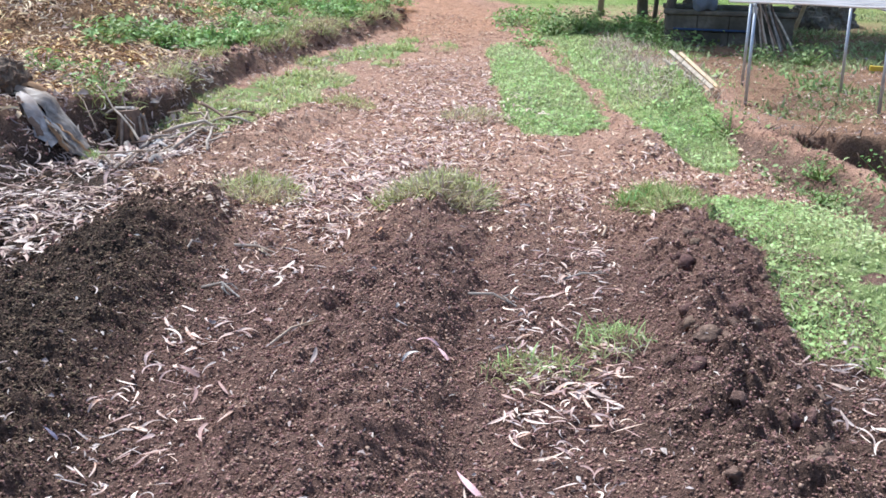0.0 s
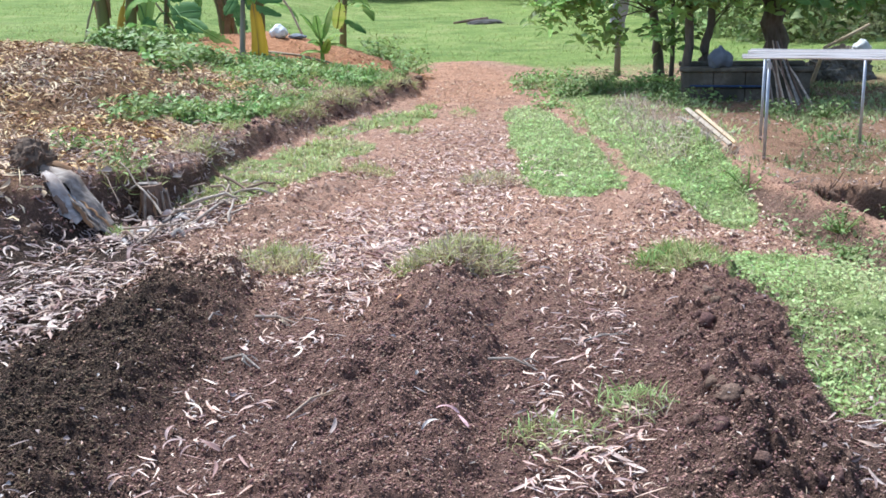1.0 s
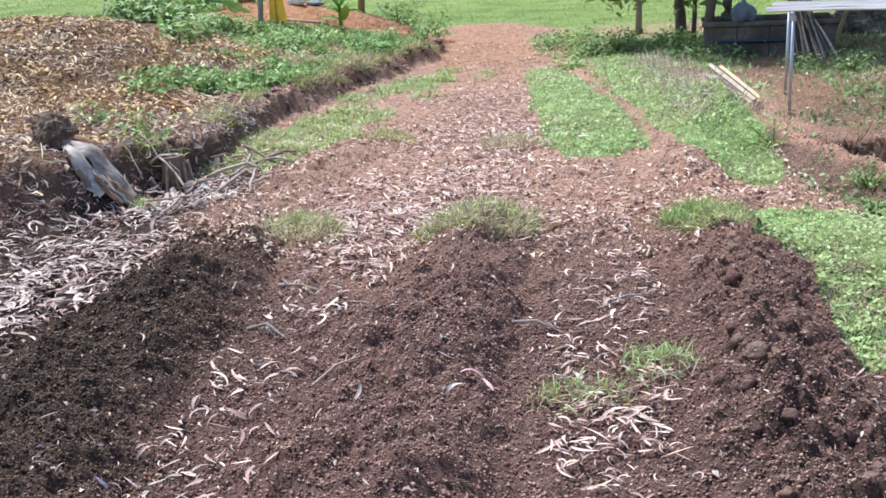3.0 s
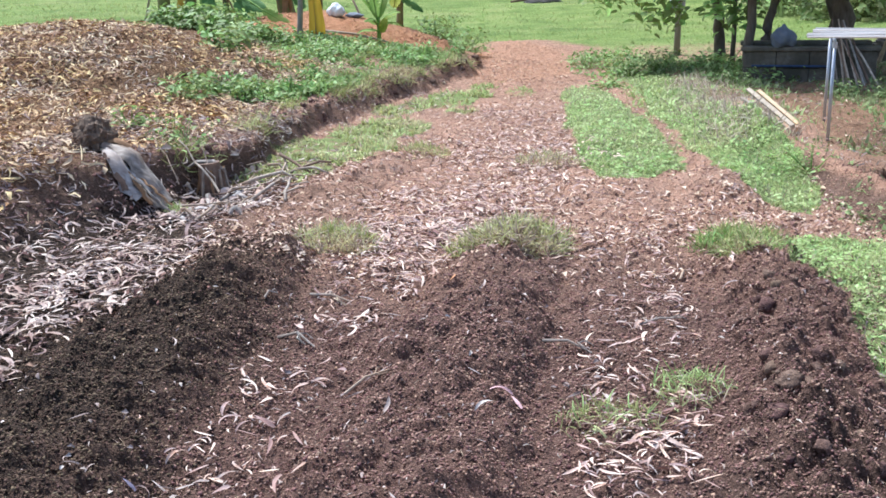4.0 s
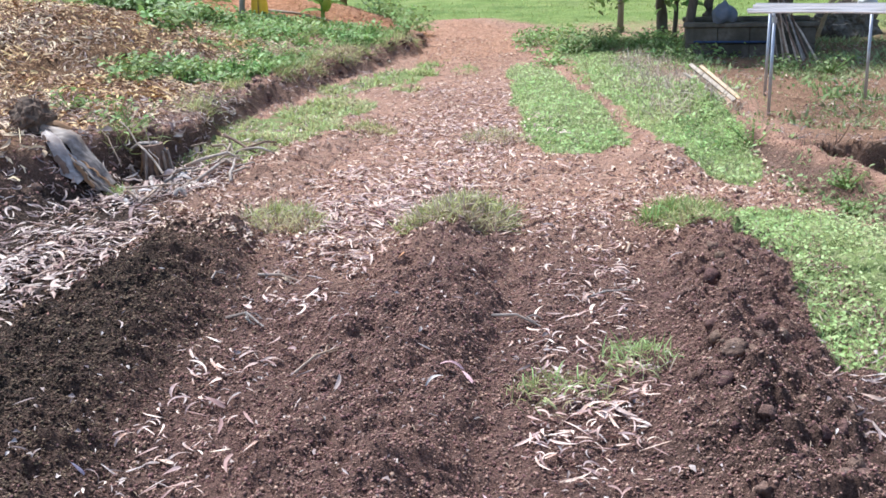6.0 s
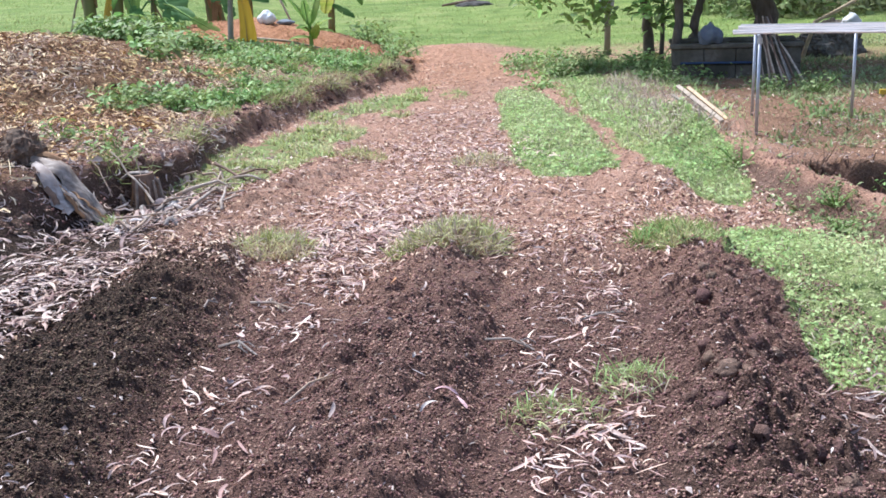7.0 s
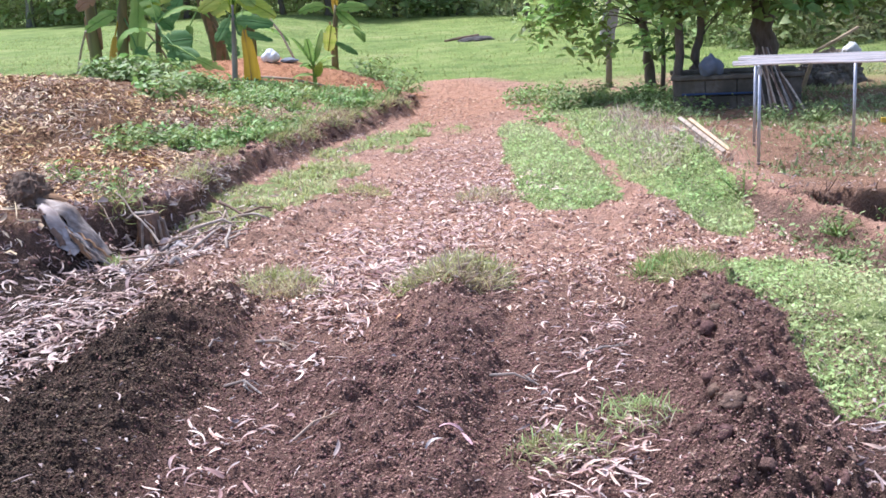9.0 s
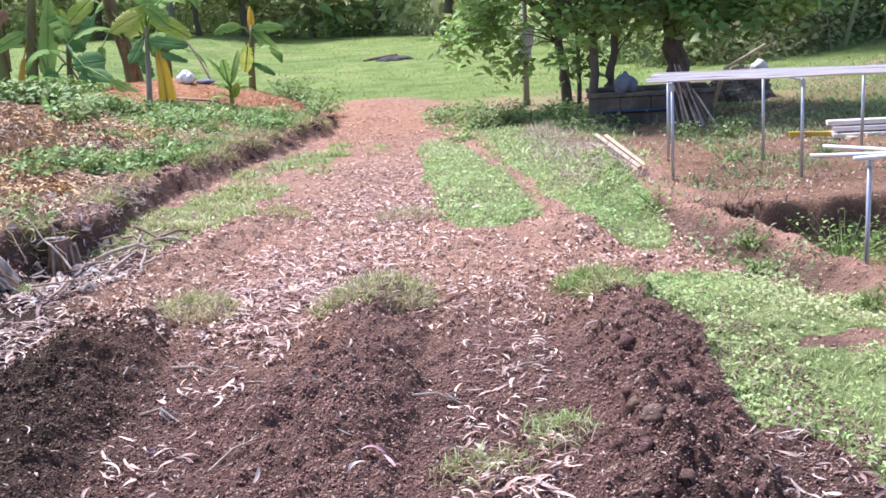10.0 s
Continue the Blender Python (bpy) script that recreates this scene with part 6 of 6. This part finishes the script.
def strap(points, wide, thick, cup, seed):
    """A long cupped sheath along the points, crumpled in folds along its length."""
    rr = random.Random(seed)
    v, f, n, m = [], [], len(points), 11
    pts = [Vector(p) for p in points]
    folds = [rr.uniform(-1, 1) for _ in range(m)]
    for i, p in enumerate(pts):
        d = (pts[min(i + 1, n - 1)] - pts[max(i - 1, 0)]).normalized()
        side = d.cross(Vector((0, 0, 1))).normalized()
        up = side.cross(d)
        w = wide * (0.35 + 0.65 * math.sin(math.pi * min(1, 0.05 + 0.75 * i / (n - 1)))) * rr.uniform(0.88, 1.12)
        for k in range(m):
            t = (k - m // 2) / (m // 2)
            folds[k] = 0.8 * folds[k] + 0.35 * rr.uniform(-1, 1)
            v.append(p + side * (w * t * 0.5) + up * (cup * w * (1 - t * t) + 0.075 * wide * folds[k]) + d * rr.uniform(-0.006, 0.006))
    for i in range(n - 1):
        for k in range(m - 1):
            f.append((i * m + k, i * m + k + 1, (i + 1) * m + k + 1, (i + 1) * m + k))
    c = len(v)
    v += [p - Vector((0, 0, thick)) for p in v]
    f += [tuple(i + c for i in q[::-1]) for q in f]
    return v, f


def on_slope(u, v, lift):
    """A point of the stump's own space, lift above the bank."""
    return u, v, float(height(-2.85 + u, 6.75 + v)) - gz + lift


def clear(u, v, z):
    """A point of the stump's own space, at least a little above the bank."""
    return u, v - 0.05, max(z, on_slope(u, v - 0.05, 0.045)[2])


def ribbon(points, wide, cup, seed, material, label="grey curling dead sheath"):
    pts = [clear(*p) for p in points]
    fine = []
    for p, q in zip(pts, pts[1:]):
        fine += [Vector(p).lerp(Vector(q), k / 3) for k in range(3)]
    fine.append(Vector(pts[-1]))
    rr = random.Random(seed)
    fine = [p + Vector((rr.uniform(-1, 1), rr.uniform(-1, 1), rr.uniform(-0.5, 1))) * 0.008 for p in fine]
    part("sheath", strap(fine, wide, 0.005, cup, seed), material, root, label, True)


def own(x, y, z):
    return x + 2.85, y - 6.75, z - gz


ribbon([own(-2.76, 6.72, 0.36), own(-2.66, 6.70, 0.33), own(-2.56, 6.68, 0.27), own(-2.47, 6.66, 0.16), own(-2.39, 6.64, 0.05), own(-2.32, 6.62, -0.05)], 0.19, 0.3, 1, M_SHEATH, "grey crumpled dead stem")
ribbon([own(-2.72, 6.64, 0.29), own(-2.63, 6.59, 0.18), own(-2.54, 6.55, 0.06), own(-2.45, 6.52, -0.05)], 0.14, 0.35, 2, M_PALESHEATH, "pale grey flattened dead stem")
ribbon([own(-2.78, 6.74, 0.38), own(-2.68, 6.76, 0.38), own(-2.58, 6.76, 0.33)], 0.07, 0.3, 3, M_DRYLEAF, "broken brown stem end")
ribbon([own(-2.7, 6.6, 0.24), own(-2.63, 6.55, 0.12), own(-2.55, 6.5, 0.0)], 0.06, 0.4, 4, M_BROWNSTICK, "dark brown torn sheath")
r = random.Random(19)
for i in range(12):
    u0 = r.uniform(0.0, 1.0)
    x0, z0 = -2.62 + 0.16 * u0, 0.26 - 0.12 * u0
    x1, z1 = x0 + r.uniform(0.14, 0.3), r.uniform(-0.12, 0.02)
    y0 = r.uniform(6.5, 6.68)
    y1 = y0 - r.uniform(-0.02, 0.14)
    down = [own(x0 + (x1 - x0) * k / 4, y0 + (y1 - y0) * k / 4 + r.uniform(-0.012, 0.012), z0 + (z1 - z0) * (k / 4) ** 1.3) for k in range(5)]
    ribbon(down, r.uniform(0.014, 0.045), r.uniform(0.2, 0.6), 30 + i, (M_DRYLEAF, M_PALESHEATH, M_STICK, M_SHEATH, M_BROWNSTICK)[i % 5], "torn ribbon of dead sheath")
tagged(root, "uprooted dead banana stump with root ball, fallen down the bank", "stump")

r = random.Random(29)
for i in range(22):
    cx, cy, a, ln = r.uniform(-2.28, -1.72), r.uniform(6.15, 6.95), r.uniform(0, 6.28), r.uniform(0.07, 0.2)
    pts = []
    for k in range(7):
        t = k / 6 - 0.5
        px, py = cx + math.cos(a + 1.2 * t) * ln * t, cy + math.sin(a + 1.2 * t) * ln * t
        pts.append((px, py, float(height(px, py)) + 0.012 + 0.05 * math.sin(math.pi * (t + 0.5)) * r.uniform(0.3, 1)))
    tagged(part("sheath_scrap", strap(pts, r.uniform(0.025, 0.06), 0.004, 0.3, 70 + i), (M_PALESHEATH, M_LEAF, M_SHEATH)[i % 3], smooth_faces=True), "pale torn scrap of dead banana sheath", "plant scrap", "scraps beside the stump")

stub = base("cut_stump", -2.12, 6.98, -0.06)
part("body", tube([(0, 0, -0.05), (-0.01, 0, 0.12), (-0.02, 0, 0.24)], [0.10, 0.085, 0.075], 12, True, 0.08, random.Random(3)), M_BROWNSTICK, stub)
for i in range(9):
    a = i * 0.7
    part("fibre", tube([(0.085 * math.cos(a), 0.085 * math.sin(a), 0.2), (0.1 * math.cos(a), 0.1 * math.sin(a), 0.08), (0.15 * math.cos(a + 0.2), 0.15 * math.sin(a + 0.2), -0.02)], [0.01, 0.012, 0.005], 5), M_DRYLEAF if i % 2 else M_SHEATH, stub)
part("flap", strap([(-0.2, 0.0, 0.19), (-0.1, 0, 0.25), (0.02, 0, 0.25), (0.09, 0.01, 0.17)], 0.05, 0.008, 0.2, 4), M_SHEATH, stub, "pale dry flap")
tagged(stub, "short cut banana stump with shredded fibres", "stump")


def stick(points, rad, label, material=None, group="sticks in the trough", lift=True):
    pts = []
    for x, y, dz in points:
        pts.append((x, y, (float(height(x, y)) if lift else 0) + rad * 0.8 + dz))
    n = len(pts)
    ob = part("stick", tube(pts, [rad * (1.1 - 0.5 * i / (n - 1)) for i in range(n)], 7, True, 0.1, random.Random(int(abs(points[0][0]) * 1000))), material or M_STICK, smooth_faces=True)
    return tagged(ob, label, "stick", group)


stick([(-4.3, 7.6, 0.05), (-3.9, 7.1, 0.12), (-3.5, 6.55, 0.07), (-3.22, 6.22, 0.0)], 0.022, "long pale bent stick lying on the bank", group="")
stick([(-2.98, 15.5, 0.02), (-2.4, 15.52, 0.02), (-1.9, 15.54, 0.02)], 0.022, "long pale stick lying on the clay heap", group="")
r = random.Random(21)
for i in range(26):
    cy = r.uniform(6.2, 7.7)
    cx = max(r.uniform(-2.3, -1.45), float(foot_x(cy)) + r.uniform(0.12, 0.5))
    a, ln = r.uniform(-1.5, 1.5), r.uniform(0.12, 0.42)
    dx, dy = math.cos(a) * ln / 2, math.sin(a) * ln / 2
    up = r.choice((0.0, 0.02, 0.06, 0.14, 0.2)) * ln * 2
    u2 = r.choice((0.0, 0.0, 0.03, 0.1)) * ln * 2
    stick([(cx - dx, cy - dy, up), (cx - dx * 0.3 + r.uniform(-0.03, 0.03), cy - dy * 0.3, up * 0.65 + 0.03), (cx + dx * 0.4 + r.uniform(-0.03, 0.03), cy + dy * 0.4, u2 * 0.6 + 0.02), (cx + dx, cy + dy, u2)], r.uniform(0.004, 0.012), "pale weathered stick in a tangle", M_STICK if r.random() < 0.75 else M_BROWNSTICK)
r = random.Random(43)
for p, q, rad in (((-2.34, 6.98, 0.34), (-2.0, 6.7, 0.03), 0.008), ((-2.2, 7.02, 0.29), (-2.06, 6.84, 0.02), 0.005), ((-2.5, 6.95, 0.36), (-2.28, 6.72, 0.08), 0.004)):
    bow = [Vector(p).lerp(Vector(q), k / 5) + Vector((r.uniform(-1, 1), r.uniform(-1, 1), r.uniform(-0.4, 1))) * (0.025 if 0 < k < 5 else 0) for k in range(6)]
    tagged(part("stick", tube(bow, [rad * (0.6 + 0.1 * k) for k in range(6)], 6), M_STICK), "thin crooked stick leaning against the stump", "stick", "sticks in the trough")
for p, q, rad in (((-1.95, 7.05), (-1.6, 7.2), 0.016), ((-1.78, 6.55), (-1.62, 7.2), 0.013), ((-1.5, 6.5), (-1.58, 7.2), 0.011), ((-2.0, 6.7), (-1.85, 6.95), 0.012), ((-1.7, 7.4), (-1.35, 7.3), 0.012), ((-1.95, 6.0), (-1.9, 6.6), 0.010)):
    mids = [(p[0] + (q[0] - p[0]) * k / 4 + (r.uniform(-0.03, 0.03) if 0 < k < 4 else 0), p[1] + (q[1] - p[1]) * k / 4 + (r.uniform(-0.03, 0.03) if 0 < k < 4 else 0), 0.02 + 0.035 * math.sin(math.pi * k / 4)) for k in range(5)]
    stick(mids, rad, "thick pale crooked branch in a tangle")
for p, q, rad in (((-2.95, 17.0), (-2.5, 16.9), 0.018), ((-5.9, 17.0), (-6.25, 17.3), 0.018), ((-5.2, 18.0), (-4.75, 18.0), 0.018)):
    z = float(height(*p))
    ob = part("stake", tube([(p[0], p[1], z + 0.7), ((p[0] + q[0]) / 2, (p[1] + q[1]) / 2, z + 0.38), (q[0], q[1], float(height(*q)) - 0.03)], rad, 7), M_STICK)
    tagged(ob, "bare stake leaning among the banana plants", "stake", "stakes among the banana plants")

# roots hanging from the cut face of the bank
n = 1500
y = RNG.uniform(5.5, 15.5, n)
x = foot_x(y) - RNG.uniform(0.02, 0.2, n)
z = height(x, y)
m = turned(n, np.stack([np.full(n, 0.7), np.full(n, -0.3), np.full(n, -0.75)], -1), (0.04, 0.16), 0.3)
merged("root_fringe", [blade(0.5, 0.02), blade(1.0, 0.015)], RNG.integers(0, 2, n), m, np.stack([x, y, z + 0.01], -1), M_BROWNSTICK, "fine roots hanging from the cut bank", "roots")


# ---------------------------------------------------------------- single leaves and twigs on the near soil
def leaf_mesh(i, material):
    v, f = SICKLES[i % len(SICKLES)]
    return mesh_of("leaf", v, f, material, True)


LEAF_MESHES = [leaf_mesh(i, M_LEAF) for i in range(8)]


def lay_leaf(x, y, size, turn, k, label, me=None, tilt=8.0, group="fallen leaves on the soil"):
    ob = new("fallen_leaf", me or LEAF_MESHES[k % 8])
    up = Vector(normals(np.array([x]), np.array([y]), 0.08)[0])
    ahead = Vector((math.cos(radians(turn)), math.sin(radians(turn)), 0))
    ahead = (ahead - up * ahead.dot(up)).normalized()
    basis = Matrix((ahead, up.cross(ahead), up)).transposed().to_4x4()
    ob.matrix_basis = Matrix.Translation((x, y, float(height(x, y)) + 0.01)) @ basis @ pose(0, 0, 0, tilt * math.sin(k * 2.2), tilt * math.cos(k * 1.3), 0) @ Matrix.Scale(size, 4)
    return tagged(ob, label, "leaf", group)


PINKMESH, ORANGEMESH = leaf_mesh(4, M_PINK), leaf_mesh(1, M_ORANGE)
lay_leaf(-0.035, 3.25, 0.13, 38, 4, "pinkish dry leaf lying on dark soil", PINKMESH)
lay_leaf(0.02, 3.27, 0.09, 130, 2, "small pinkish dry leaf crossing another", PINKMESH)
lay_leaf(-0.28, 4.5, 0.09, 80, 1, "orange-brown leaf on the ridge edge", ORANGEMESH)
PURPLEMESH = leaf_mesh(4, M_PURPLE)
lay_leaf(-1.52, 2.58, 0.2, -30, 3, "curled purple-grey dead leaf on dark soil", PURPLEMESH)
lay_leaf(-1.5, 2.52, 0.14, 20, 2, "curled purple-grey dead leaf on dark soil", PURPLEMESH)
lay_leaf(-1.12, 2.66, 0.08, 160, 3, "small purple-grey dead leaf on the ridge", PURPLEMESH)
lay_leaf(0.1, 2.47, 0.12, 120, 3, "pinkish leaf on trodden soil", PINKMESH)
lay_leaf(0.55, 3.02, 0.2, -70, 3, "large pale curled leaf among the litter")
lay_leaf(0.5, 3.06, 0.17, 20, 2, "large pale curled leaf among the litter")
lay_leaf(0.44, 2.98, 0.18, 200, 5, "large pale curled leaf among the litter")
lay_leaf(-0.57, 3.44, 0.11, 32, 0, "pale dry leaf beside a twig on soil")
lay_leaf(-0.48, 3.51, 0.09, 40, 6, "pale narrow dry leaf beside a twig")
lay_leaf(0.78, 5.35, 0.07, 75, 4, "pale dry leaf on the trodden path")
lay_leaf(0.68, 4.45, 0.05, 120, 4, "small pale dry leaf on the soil")
lay_leaf(-0.73, 4.25, 0.07, 70, 4, "pale crescent leaf in the furrow")
lay_leaf(-1.3, 3.6, 0.08, 140, 3, "curved tan leaf on the dark ridge")
r = random.Random(33)
for i in range(110):
    k = r.random()
    if k < 0.5:
        y = r.uniform(2.3, 3.6)
        x = -0.88 + r.gauss(0, 0.16)
    elif k < 0.92:
        y = r.uniform(2.6, 4.3)
        x = float(along(y, (2.4, 0.3), (3, 0.42), (3.5, 0.46), (4.3, 0.55))) + r.gauss(0, 0.14)
    else:
        y = r.uniform(2.4, 4.6)
        x = r.uniform(-1.7, 1.2)
    lay_leaf(x, y, r.uniform(0.03, 0.10), r.uniform(0, 360), r.randrange(8), "pale curled dry leaf on dark soil")


def twig(x, y, turn, length, rad, label, forks=2):
    rr = random.Random(int(x * 1000) + int(y * 77))
    m = pose(x, y, 0, 0, 0, turn)

    def on(u, v, dz):
        q = m @ Vector((u, v, 0))
        return q.x, q.y, float(height(q.x, q.y)) + dz
    pieces = [tube([on(-length / 2, 0, 0.012), on(0, 0.02 * length, 0.03), on(length / 2, -0.02, 0.012)], [rad, rad * 0.9, rad * 0.5], 6)]
    for i in range(forks):
        u = rr.uniform(-0.2, 0.3) * length
        pieces.append(tube([on(u, 0, 0.025), on(u + 0.12 * length, (0.1 + 0.06 * i) * length * (1 if i % 2 else -1), 0.03), on(u + 0.28 * length, 0.16 * length * (1 if i % 2 else -1), 0.012)], [rad * 0.6, rad * 0.5, rad * 0.3], 5))
    return tagged(part("twig", joined(pieces), M_STICK), label, "twig", "dry twigs on the soil")


twig(-0.88, 3.92, -25, 0.2, 0.007, "forked pale twig on dark soil", 3)
twig(-0.53, 3.47, 30, 0.17, 0.006, "short pale twig with a dry leaf", 2)
twig(-0.84, 4.5, -15, 0.22, 0.007, "forked pale twig in the furrow", 3)
twig(0.22, 3.85, -10, 0.2, 0.006, "thin forked twig at the ridge edge", 2)
twig(0.62, 4.15, 10, 0.2, 0.005, "thin twig among pale leaves", 2)
twig(-1.1, 4.37, 70, 0.08, 0.006, "short dark stub on the ridge", 1)
twig(0.83, 4.85, 60, 0.1, 0.008, "short brown stub on trodden soil", 2)
